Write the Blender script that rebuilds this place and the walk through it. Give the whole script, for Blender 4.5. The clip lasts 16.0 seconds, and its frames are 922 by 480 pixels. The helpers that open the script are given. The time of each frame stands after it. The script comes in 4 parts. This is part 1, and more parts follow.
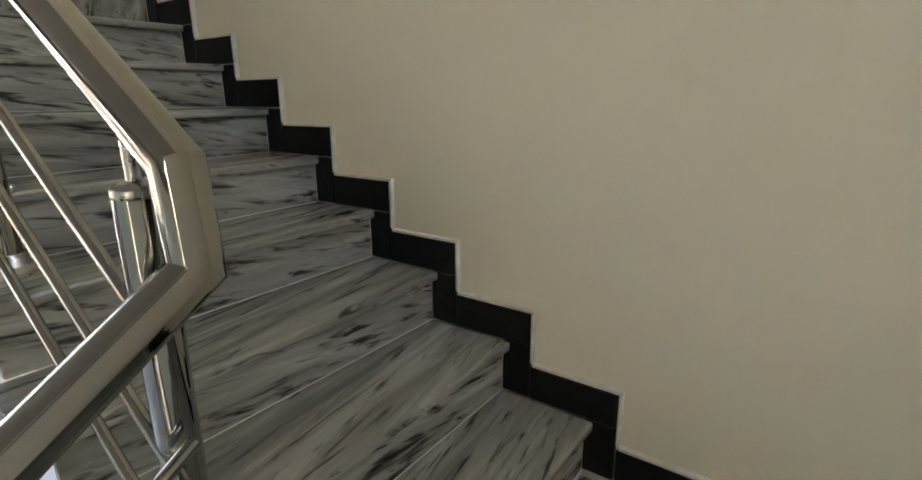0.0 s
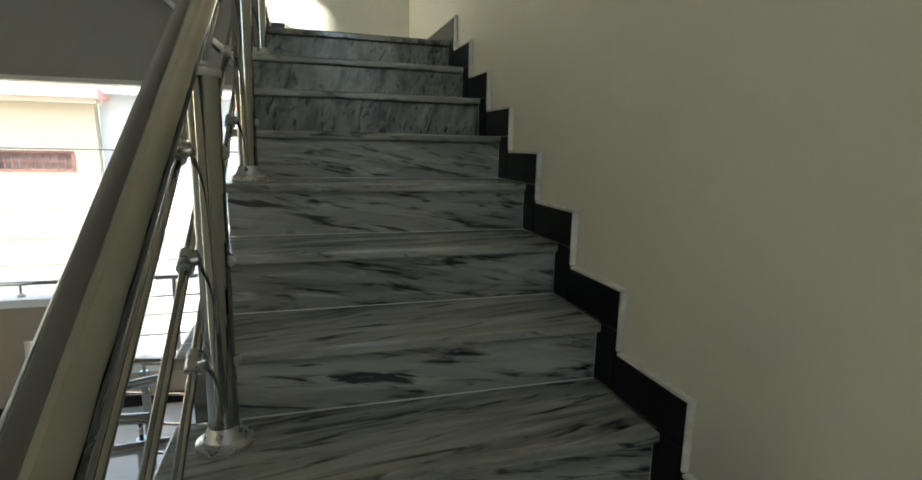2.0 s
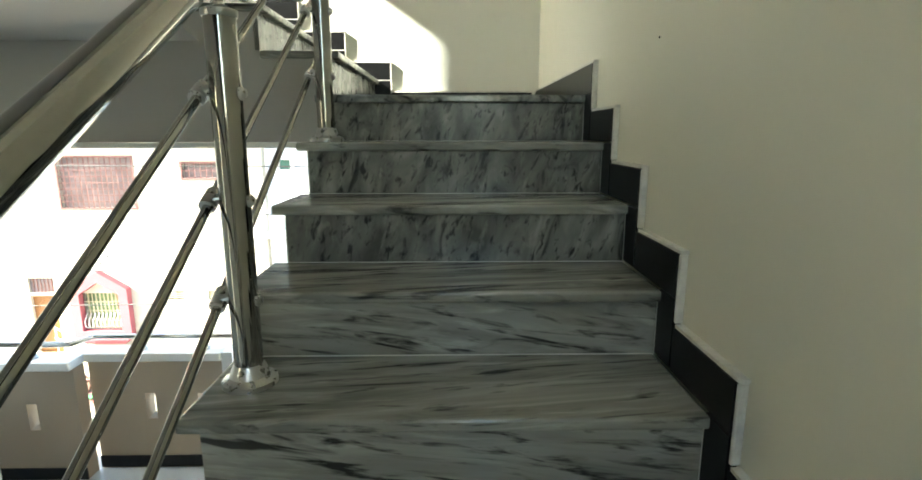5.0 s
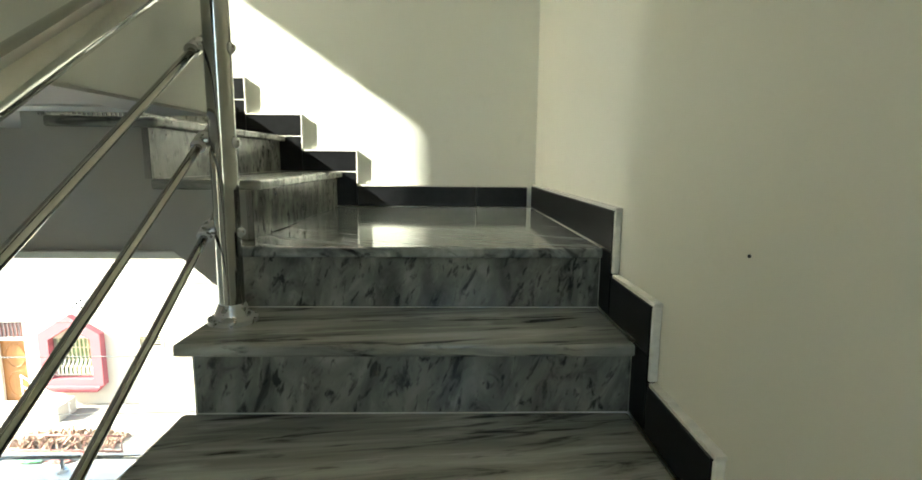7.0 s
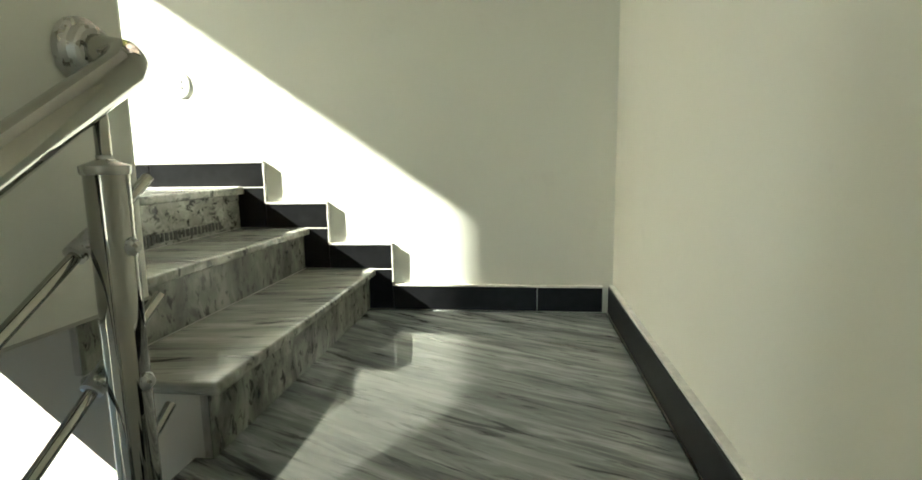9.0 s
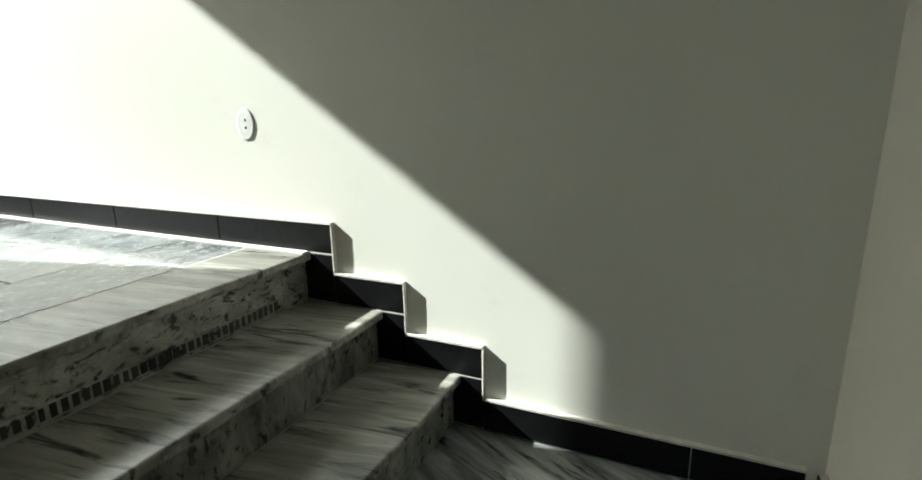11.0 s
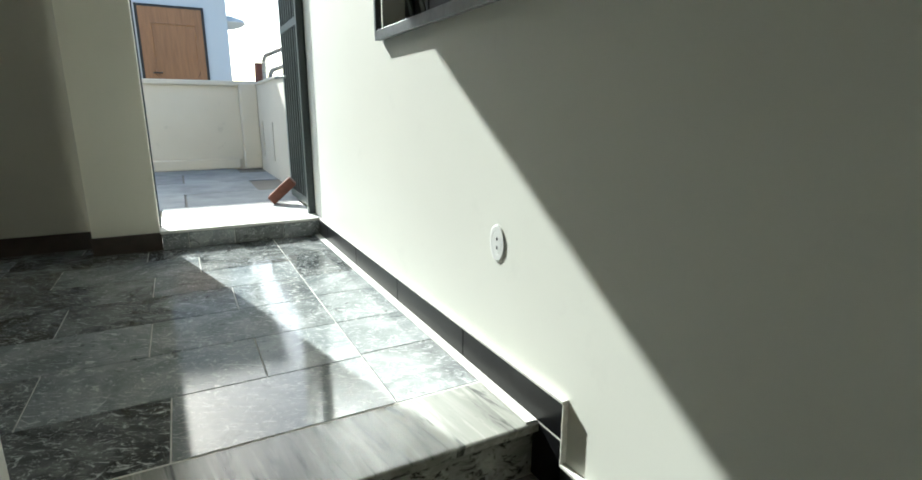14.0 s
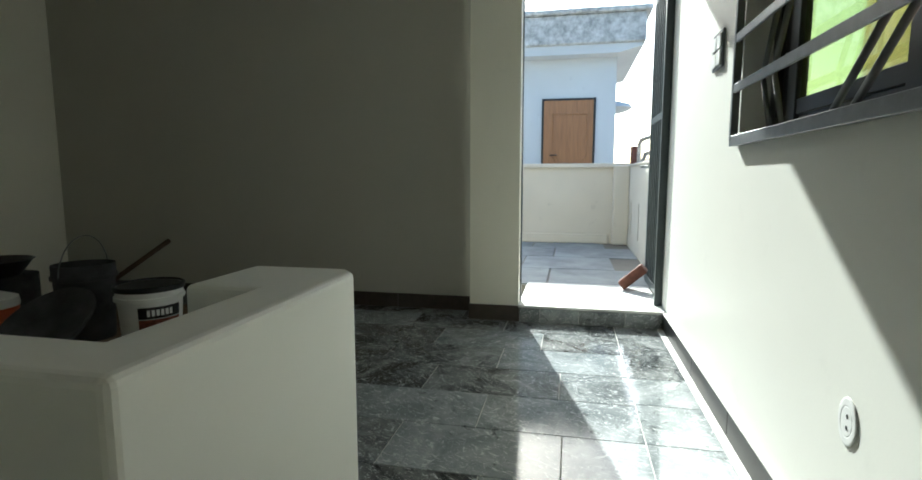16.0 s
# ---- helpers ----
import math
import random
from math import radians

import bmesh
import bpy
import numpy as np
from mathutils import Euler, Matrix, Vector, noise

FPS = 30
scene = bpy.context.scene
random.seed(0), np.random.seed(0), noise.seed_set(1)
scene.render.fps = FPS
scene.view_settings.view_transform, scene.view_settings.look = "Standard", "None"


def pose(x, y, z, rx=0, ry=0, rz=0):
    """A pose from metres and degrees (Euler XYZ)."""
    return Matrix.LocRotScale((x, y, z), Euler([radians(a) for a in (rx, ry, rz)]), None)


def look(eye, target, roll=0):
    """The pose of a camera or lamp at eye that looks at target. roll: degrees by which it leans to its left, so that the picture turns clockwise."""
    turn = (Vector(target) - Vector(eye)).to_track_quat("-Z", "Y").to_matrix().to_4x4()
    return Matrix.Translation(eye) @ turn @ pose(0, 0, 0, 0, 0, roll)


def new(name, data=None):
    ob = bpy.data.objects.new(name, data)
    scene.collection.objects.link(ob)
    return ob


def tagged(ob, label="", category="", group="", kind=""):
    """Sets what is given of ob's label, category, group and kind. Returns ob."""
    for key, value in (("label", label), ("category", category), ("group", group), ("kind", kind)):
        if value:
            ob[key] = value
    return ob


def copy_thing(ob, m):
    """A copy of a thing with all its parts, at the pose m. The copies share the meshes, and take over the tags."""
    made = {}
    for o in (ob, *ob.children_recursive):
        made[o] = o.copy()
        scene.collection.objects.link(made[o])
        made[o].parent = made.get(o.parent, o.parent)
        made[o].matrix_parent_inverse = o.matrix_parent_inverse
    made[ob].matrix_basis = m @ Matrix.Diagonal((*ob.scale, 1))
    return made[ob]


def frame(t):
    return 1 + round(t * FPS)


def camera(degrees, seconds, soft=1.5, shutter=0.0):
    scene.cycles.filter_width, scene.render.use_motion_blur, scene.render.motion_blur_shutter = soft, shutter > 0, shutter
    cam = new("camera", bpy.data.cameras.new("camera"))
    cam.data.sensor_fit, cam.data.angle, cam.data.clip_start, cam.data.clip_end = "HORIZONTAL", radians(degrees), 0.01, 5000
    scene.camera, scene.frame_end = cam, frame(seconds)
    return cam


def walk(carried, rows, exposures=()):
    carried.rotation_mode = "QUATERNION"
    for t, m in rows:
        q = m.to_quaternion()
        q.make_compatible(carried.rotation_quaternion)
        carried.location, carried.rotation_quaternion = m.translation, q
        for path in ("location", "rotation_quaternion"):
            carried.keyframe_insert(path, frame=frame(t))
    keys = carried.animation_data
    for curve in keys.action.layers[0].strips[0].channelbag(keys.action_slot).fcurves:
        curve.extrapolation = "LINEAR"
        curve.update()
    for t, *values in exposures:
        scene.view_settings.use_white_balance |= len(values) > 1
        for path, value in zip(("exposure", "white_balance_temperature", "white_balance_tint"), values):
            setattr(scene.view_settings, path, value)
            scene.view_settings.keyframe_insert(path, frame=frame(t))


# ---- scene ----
PATH = [
    (0, (-1.325, -3.381, -0.859), (0.238, -2.251, -1.389), -0.4),
    (0.5, (-1.249, -3.334, -0.771), (0.112, -1.952, -1.26), 1.9),
    (1, (-1.123, -3.229, -0.703), (0.078, -1.693, -1.152), 3.6),
    (1.5, (-1.021, -3.129, -0.588), (-0.034, -1.431, -0.964), 3.0),
    (2, (-0.803, -3.008, -0.585), (-0.237, -1.123, -0.938), 1.2),
    (2.5, (-0.65, -2.908, -0.471), (-0.337, -0.964, -0.825), 0.4),
    (3, (-0.607, -2.777, -0.427), (-0.454, -0.818, -0.798), 0.2),
    (3.2, (-0.561, -2.712, -0.416), (-0.478, -0.749, -0.79), -1.4),
    (5.3, (-0.502, -2.012, -0.103), (-0.478, -0.053, -0.502), 0.2),
    (5.5, (-0.487, -1.929, -0.069), (-0.487, 0.036, -0.439), -0.3),
    (6, (-0.514, -1.75, 0.062), (-0.399, 0.22, -0.267), -0.1),
    (6.5, (-0.502, -1.608, 0.108), (-0.377, 0.363, -0.207), 0.6),
    (7, (-0.433, -1.449, 0.241), (-0.38, 0.528, -0.058), 0.5),
    (7.5, (-0.413, -1.296, 0.296), (-0.426, 0.683, 0.007), 0.2),
    (8, (-0.41, -1.14, 0.427), (-0.448, 0.837, 0.125), -0.3),
    (8.5, (-0.377, -0.974, 0.479), (-0.458, 1.001, 0.174), -0.4),
    (9, (-0.345, -0.867, 0.629), (-0.577, 1.098, 0.34), -0.9),
    (9.2, (-0.327, -0.788, 0.645), (-0.63, 1.166, 0.348), -1.5),
    (11.3, (-0.33, 0.013, 1.07), (-1.274, 1.704, 0.568), -2.3),
    (11.5, (-0.335, 0.079, 1.094), (-1.359, 1.722, 0.592), -3.0),
    (12, (-0.4, 0.13, 1.144), (-1.426, 1.783, 0.683), -1.1),
    (12.5, (-0.423, 0.223, 1.165), (-1.648, 1.746, 0.742), -0.7),
    (13, (-0.434, 0.326, 1.275), (-1.841, 1.679, 0.842), -1.4),
    (13.5, (-0.474, 0.402, 1.292), (-2.053, 1.544, 0.841), -0.8),
    (14, (-0.538, 0.532, 1.364), (-2.254, 1.442, 0.887), 0.2),
    (14.5, (-0.548, 0.585, 1.441), (-2.378, 1.233, 0.959), 0.6),
    (15, (-0.555, 0.689, 1.492), (-2.512, 0.856, 1.117), 1.6),
    (15.5, (-0.551, 0.745, 1.506), (-2.514, 0.523, 1.197), 0.2),
    (16, (-0.544, 0.714, 1.53), (-2.487, 0.305, 1.294), 0.0),
]
cam = camera(82.7, 16.0, soft=1.7)
walk(cam, [(t, look(eye, target, roll)) for t, eye, target, roll in PATH],
     exposures=[(0.0, 3.55, 6950, 13), (0.5, 2.9, 6650, 1), (1.0, 2.72, 6700, 1), (1.5, 2.58, 6700, 1), (2.5, 3.0, 6600, -1), (3.2, 3.15, 6500, -2), (5.5, 3.25, 6500, -3),
                (7.0, 3.12, 6450, -4), (9.0, 3.02, 6350, -4), (11.3, 1.42, 5850, 1), (13.0, 1.2, 5800, 0), (15.0, 1.35, 5700, -1), (16.0, 1.35, 5700, -1)])

# ---- world, sun ----
SUN_WAY = Vector((3.73, 0.98, -2.61)).normalized()      # the way the sunlight travels
world = bpy.data.worlds.new("sky")
scene.world = world
world.use_nodes = True
wn = world.node_tree
sky = wn.nodes.new("ShaderNodeTexSky")
sky.sky_type = "NISHITA"
sky.sun_disc = False
sky.sun_elevation = math.asin(-SUN_WAY.z)
sky.sun_rotation = math.atan2(-SUN_WAY.x, -SUN_WAY.y)
sky.dust_density = 2.6
wn.links.new(sky.outputs[0], wn.nodes["Background"].inputs[0])
wn.nodes["Background"].inputs[1].default_value = 0.15
sun_data = bpy.data.lights.new("sun", "SUN")
sun_data.energy = 5.0
sun_data.angle = radians(0.6)
sun_data.color = (1.0, 0.95, 0.86)
sun = new("sun", sun_data)
sun.matrix_world = look((0, 0, 20), Vector((0, 0, 20)) + SUN_WAY)

# weak fill lamp added behind the lower landing, in an assumed unseen opening
wl = bpy.data.lights.new("rear_fill", "AREA")
wl.shape = "RECTANGLE"
wl.size, wl.size_y = 0.5, 2.6
wl.energy = 0.35
wl.color = (1.0, 1.0, 0.93)
rear_fill_lamp = new("rear_fill", wl)
rear_fill_lamp.matrix_world = look((-0.30, -4.80, 1.30), (-0.30, 0.0, 1.30))

# ---- plan ----
H, D = 0.18, 0.29            # riser and going
N1 = 11                      # risers of the long flight below the landing
XL = -1.06                   # open end of the treads
YB = 1.335                   # face of the back wall
ZU = 3 * H                   # upper floor
ZC = 3.30                    # ceiling of the stair room
XP, YP = -1.105, 0.11         # corner of the parapet
XD = -4.08                   # face of the door threshold
XW = -4.32                   # far wall of the upper floor
YS = -3.64                   # side wall of the upper floor
ZLAND = -N1 * H              # lower landing
ZT = -2.85                   # terrace floor below
YSOUTH = -4.75
WE = 0.032                   # face of the stair wall


# ---- materials ----
def mat(name, rough=0.6, metal=0.0, spec=0.5):
    m = bpy.data.materials.new(name)
    m.use_nodes = True
    b = m.node_tree.nodes["Principled BSDF"]
    b.inputs["Roughness"].default_value = rough
    b.inputs["Metallic"].default_value = metal
    b.inputs["Specular IOR Level"].default_value = spec
    return m, m.node_tree, b


def nd(nt, kind, **kw):
    n = nt.nodes.new(kind)
    for k, v in kw.items():
        n.inputs[k.replace("_", " ")].default_value = v
    return n


def coords(nt, scale=(1, 1, 1), rot=(0, 0, 0), jitter=0.0):
    tc = nt.nodes.new("ShaderNodeTexCoord")
    out = tc.outputs["Object"]
    if jitter:
        info = nt.nodes.new("ShaderNodeObjectInfo")
        mul = nt.nodes.new("ShaderNodeVectorMath")
        mul.operation = "MULTIPLY_ADD"
        comb = nt.nodes.new("ShaderNodeCombineXYZ")
        for i in range(3):
            nt.links.new(info.outputs["Random"], comb.inputs[i])
        nt.links.new(comb.outputs[0], mul.inputs[0])
        mul.inputs[1].default_value = (jitter, jitter * 1.7, jitter * 2.3)
        nt.links.new(out, mul.inputs[2])
        out = mul.outputs[0]
    mp = nt.nodes.new("ShaderNodeMapping")
    mp.vector_type = "TEXTURE"
    mp.inputs["Scale"].default_value = [1 / a for a in scale]
    mp.inputs["Rotation"].default_value = [radians(a) for a in rot]
    nt.links.new(out, mp.inputs["Vector"])
    return mp.outputs[0]


def noisy(nt, vec, scale, detail=4.0, rough=0.55, dist=0.0):
    n = nd(nt, "ShaderNodeTexNoise", Scale=scale, Detail=detail, Roughness=rough, Distortion=dist)
    nt.links.new(vec, n.inputs["Vector"])
    return n.outputs[0]


def ramp(nt, fac, stops):
    r = nt.nodes.new("ShaderNodeValToRGB")
    els = r.color_ramp.elements
    while len(els) < len(stops):
        els.new(0.5)
    for e, (p, c) in zip(els, stops):
        e.position = p
        e.color = (*c, 1) if len(c) == 3 else c
    nt.links.new(fac, r.inputs[0])
    return r.outputs[0]


def blend(nt, fac, a, b, mode="MIX"):
    m = nt.nodes.new("ShaderNodeMix")
    m.data_type = "RGBA"
    m.blend_type = mode
    for sock, v in ((m.inputs[0], fac), (m.inputs[6], a), (m.inputs[7], b)):
        if isinstance(v, (int, float)):
            sock.default_value = v
        elif isinstance(v, tuple):
            sock.default_value = (*v, 1)
        else:
            nt.links.new(v, sock)
    return m.outputs[2]


def bump(nt, b, height, strength=0.2, distance=0.01):
    n = nd(nt, "ShaderNodeBump", Strength=strength, Distance=distance)
    nt.links.new(height, n.inputs["Height"])
    nt.links.new(n.outputs[0], b.inputs["Normal"])


def grey(v):
    return (v, v, v)


def paint(name, col, rough=0.55, grain=0.06, dirt=0.12, spec=0.35):
    """Painted plaster: faint roller grain, soft patches, a few smudges."""
    m, nt, b = mat(name, rough, spec=spec)
    v = coords(nt)
    big = noisy(nt, v, 0.9, 3)
    fine = noisy(nt, v, 90, 3)
    smudge = noisy(nt, v, 5.5, 6, 0.65)
    c = ramp(nt, big, [(0.3, tuple(x * (1 - grain) for x in col)), (0.7, col)])
    sm = ramp(nt, smudge, [(0.62, grey(0)), (0.78, grey(dirt))])
    c = blend(nt, sm, c, tuple(x * 0.55 for x in col))
    nt.links.new(c, b.inputs["Base Color"])
    bump(nt, b, fine, 0.12, 0.002)
    return m


def marble(name, stretch, rot, light, mid, dark, rough, amount=1.0, jitter=3.0, cloudy=0.9, fleck=6.0, many=0.0):
    """Polished grey marble: soft clouds, long dark streaks, short dark flecks and pale drawn-out smears."""
    m, nt, b = mat(name, rough, spec=0.5)
    v = coords(nt, stretch, rot, jitter)
    cloud = noisy(nt, v, cloudy, 4, 0.55, 0.6)
    streak = noisy(nt, v, 1.6, 8, 0.60, 1.0)
    vf = coords(nt, stretch, tuple(a + 4 for a in rot), jitter * 1.3)
    fine = noisy(nt, vf, fleck, 4, 0.55, 0.5)
    c = ramp(nt, cloud, [(0.30, mid), (0.5, tuple(0.45 * p + 0.55 * q for p, q in zip(light, mid))), (0.70, light)])
    smear = ramp(nt, streak, [(0.55, grey(0)), (0.70, grey(0.6))])
    c = blend(nt, smear, c, tuple(min(1, x * 1.3) for x in light))
    vein = ramp(nt, streak, [(0.29, grey(amount)), (0.36, grey(0.7 * amount)), (0.40, grey(0.25 * amount)), (0.46, grey(0.0))])
    c = blend(nt, vein, c, dark)
    fl = ramp(nt, fine, [(0.30 + many, grey(0.9 * amount)), (0.36 + many, grey(0.4 * amount)), (0.41 + many, grey(0))])
    c = blend(nt, fl, c, dark)
    nt.links.new(c, b.inputs["Base Color"])
    bump(nt, b, fine, 0.04, 0.002)
    return m


def steel(name, rough=0.045, col=(0.40, 0.392, 0.365)):
    m, nt, b = mat(name, rough, 1.0)
    v = coords(nt, (1, 1, 1))
    c = ramp(nt, noisy(nt, v, 14, 4), [(0.3, tuple(x * 0.9 for x in col)), (0.7, col)])
    nt.links.new(c, b.inputs["Base Color"])
    rg = ramp(nt, noisy(nt, v, 60, 3), [(0.3, grey(rough * 0.7)), (0.7, grey(rough * 1.4))])
    nt.links.new(rg, b.inputs["Roughness"])
    return m


def plain(name, col, rough=0.5, metal=0.0, var=0.15, scale=12.0, bumpy=0.1, jitter=0.0):
    m, nt, b = mat(name, rough, metal)
    v = coords(nt, jitter=jitter)
    n1 = noisy(nt, v, scale, 5, 0.6)
    n2 = noisy(nt, v, scale * 9, 3)
    c = ramp(nt, n1, [(0.3, tuple(x * (1 - var) for x in col)), (0.7, tuple(min(1, x * (1 + var * 0.5)) for x in col))])
    nt.links.new(c, b.inputs["Base Color"])
    if bumpy:
        bump(nt, b, n2, bumpy, 0.002)
    return m


def slate(name, base, pale, rough=0.22):
    """Dark slate tile with pale clouds and scratchy mineral marks; some tiles darker, some paler."""
    m, nt, b = mat(name, rough)
    v = coords(nt, (1, 1, 1), (0, 0, 14), 4.0)
    a = noisy(nt, v, 3.2, 9, 0.66, 1.0)
    info = nt.nodes.new("ShaderNodeObjectInfo")
    tone = ramp(nt, info.outputs["Random"], [(0.0, tuple(x * 0.45 for x in base)), (0.5, base), (1.0, tuple(x * 3.2 for x in base))])
    c = blend(nt, ramp(nt, a, [(0.42, grey(0)), (0.75, grey(0.5))]), tone, pale)
    v2 = coords(nt, (5.0, 16.0, 16.0), (0, 0, 62), 4.0)
    s = noisy(nt, v2, 2.6, 10, 0.74, 2.6)
    c = blend(nt, ramp(nt, s, [(0.56, grey(0)), (0.60, grey(0.75)), (0.66, grey(1.0))]), c, pale)
    v4 = coords(nt, (18.0, 5.0, 16.0), (0, 0, 20), 6.0)
    t = noisy(nt, v4, 2.4, 10, 0.76, 3.0)
    c = blend(nt, ramp(nt, t, [(0.60, grey(0)), (0.635, grey(0.8))]), c, pale)
    k = noisy(nt, v, 26, 8, 0.70, 1.5)
    c = blend(nt, ramp(nt, k, [(0.59, grey(0)), (0.63, grey(0.75))]), c, pale)
    d = noisy(nt, v, 11, 8, 0.70, 2.0)
    c = blend(nt, ramp(nt, d, [(0.33, grey(0.7)), (0.40, grey(0))]), c, tuple(x * 0.3 for x in base))
    nt.links.new(c, b.inputs["Base Color"])
    rg = ramp(nt, a, [(0.3, grey(rough * 0.7)), (0.7, grey(rough * 1.5))])
    nt.links.new(rg, b.inputs["Roughness"])
    bump(nt, b, s, 0.05, 0.002)
    return m


def wood(name, col, rough=0.45):
    m, nt, b = mat(name, rough)
    v = coords(nt, (30, 30, 2))
    n = noisy(nt, v, 1.0, 5, 0.6, 0.8)
    c = ramp(nt, n, [(0.3, tuple(x * 0.7 for x in col)), (0.7, col)])
    nt.links.new(c, b.inputs["Base Color"])
    bump(nt, b, n, 0.1, 0.003)
    return m


def glass(name, col, rough=0.03):
    m, nt, b = mat(name, rough)
    b.inputs["Base Color"].default_value = (*col, 1)
    b.inputs["Transmission Weight"].default_value = 1.0
    b.inputs["IOR"].default_value = 1.45
    return m


CREAM = paint("cream wall paint", (0.77, 0.745, 0.635), 0.5)
PALE = paint("off white wall paint", (0.79, 0.785, 0.71), 0.5)
# grey beige for undersides; their dimmer light is partly in this colour
GREYP = paint("grey beige shaded soffit", (0.42, 0.40, 0.36), 0.6)
# cream darkened and greyed to stand for the shade on the west wall
CREAM_SHADE = paint("shade-darkened cream wall paint", (0.47, 0.455, 0.39), 0.5)
WHITE = paint("white ceiling paint", (0.78, 0.77, 0.73), 0.6)
BEIGE = paint("beige parapet paint", (0.42, 0.34, 0.25), 0.65)
GROUT = plain("white grout and plaster edge", (0.72, 0.70, 0.64), 0.8, var=0.2, scale=25, bumpy=0.4)
M_TREAD = marble("streaked grey marble tread", (1.5, 13.0, 13.0), (0, 0, 7), (0.42, 0.416, 0.366), (0.160, 0.160, 0.139), (0.014, 0.015, 0.014), 0.22, 0.95, fleck=2.6)
M_RISER = marble("streaked grey marble riser", (1.6, 9.0, 12.5), (0, 5, 0), (0.47, 0.465, 0.412), (0.21, 0.21, 0.185), (0.013, 0.013, 0.012), 0.25, 1.0, fleck=3.2, many=0.04)
M_MOTT = marble("mottled grey marble riser", (8.0, 8.0, 3.4), (0, 14, 0), (0.31, 0.31, 0.272), (0.088, 0.090, 0.079), (0.013, 0.014, 0.014), 0.26, 0.95, cloudy=1.4, fleck=6.0, many=0.03)
M_LAND = marble("streaked grey marble landing", (1.8, 15.0, 8.0), (0, 0, -26), (0.36, 0.374, 0.356), (0.105, 0.113, 0.110), (0.016, 0.018, 0.019), 0.075, 0.95, cloudy=1.4, fleck=3.0)
BLACK = plain("black granite skirting tile", (0.008, 0.008, 0.009), 0.34, var=0.4, scale=30, bumpy=0.03)
BLACK.node_tree.nodes["Principled BSDF"].inputs["Specular IOR Level"].default_value = 0.22
STEEL = steel("polished stainless steel")
STEEL2 = steel("satin stainless steel", 0.3, (0.55, 0.54, 0.52))
SLATE = slate("dark slate floor tile", (0.068, 0.074, 0.076), (0.66, 0.675, 0.66), 0.055)
BROWNT = plain("dark brown skirting tile", (0.055, 0.042, 0.033), 0.3, var=0.3, scale=20, bumpy=0.05)
MOSAIC = plain("dark mosaic tile", (0.035, 0.034, 0.030), 0.35, var=0.6, scale=30, bumpy=0.2, jitter=5.0)
GREYM = plain("grey painted steel", (0.16, 0.165, 0.165), 0.4, 0.3, var=0.2, scale=20)
DARKM = plain("dark bronze window frame", (0.02, 0.02, 0.022), 0.35, 0.2, var=0.2)
GATEM = plain("dark grey green gate paint", (0.05, 0.062, 0.062), 0.4, 0.2, var=0.2, scale=8)
GREENG = glass("green window glass", (0.38, 0.46, 0.16))
GREENG.node_tree.nodes["Principled BSDF"].inputs["IOR"].default_value = 1.8
PLASTIC = plain("white plastic", (0.80, 0.80, 0.77), 0.35, var=0.04, bumpy=0.0)
SLOTM = plain("dark slot", (0.02, 0.02, 0.02), 0.6, var=0.2)
CONC = plain("pale concrete terrace slab", (0.30, 0.31, 0.31), 0.7, var=0.35, scale=3.0, bumpy=0.4, jitter=3.0)
CHIPS = plain("pale threshold stone", (0.76, 0.74, 0.69), 0.5, var=0.15, scale=9)
TERR = paint("weathered cream terrace wall", (0.70, 0.64, 0.54), 0.8, 0.12, 0.5)
BRICKM = plain("red clay brick", (0.15, 0.058, 0.038), 0.85, var=0.35, scale=25, bumpy=0.6)
WOODD = wood("varnished brown door wood", (0.34, 0.16, 0.065))
WOODL = wood("orange brown door wood", (0.28, 0.12, 0.035))
TILEW = plain("white terrace tile", (0.62, 0.64, 0.65), 0.25, var=0.06, scale=4, jitter=2.0)
STREETM = plain("dusty street concrete", (0.25, 0.225, 0.19), 0.85, var=0.35, scale=0.9, bumpy=0.5)
HOUSEW = paint("pinkish white house paint", (0.50, 0.45, 0.37), 0.8)
HOUSEP = paint("peach house paint", (0.70, 0.52, 0.40), 0.8)
HOUSEB = paint("bluish white house paint", (0.58, 0.61, 0.64), 0.8, 0.08, 0.35)
PINK = paint("pink window surround paint", (0.36, 0.10, 0.115), 0.7)
PINKL = paint("light pink cornice paint", (0.65, 0.36, 0.34), 0.7)
GRILLE = plain("rusty red window bars", (0.17, 0.07, 0.06), 0.7, var=0.3)
CREAMB = plain("cream painted window bars", (0.55, 0.50, 0.32), 0.6)
CURTAIN = plain("dusty mauve window behind bars", (0.22, 0.17, 0.17), 0.5, var=0.5, scale=3)
GREENL = plain("green curtain behind glass", (0.16, 0.24, 0.10), 0.5, var=0.6, scale=6)
TEAL = plain("teal reflective glass", (0.03, 0.11, 0.08), 0.08, var=0.4, scale=2, bumpy=0)
ROCK = plain("crumbling cornice plaster", (0.52, 0.53, 0.53), 0.9, var=0.5, scale=9, bumpy=0.8)
CABLE = plain("black cable", (0.02, 0.02, 0.02), 0.6, var=0.1)


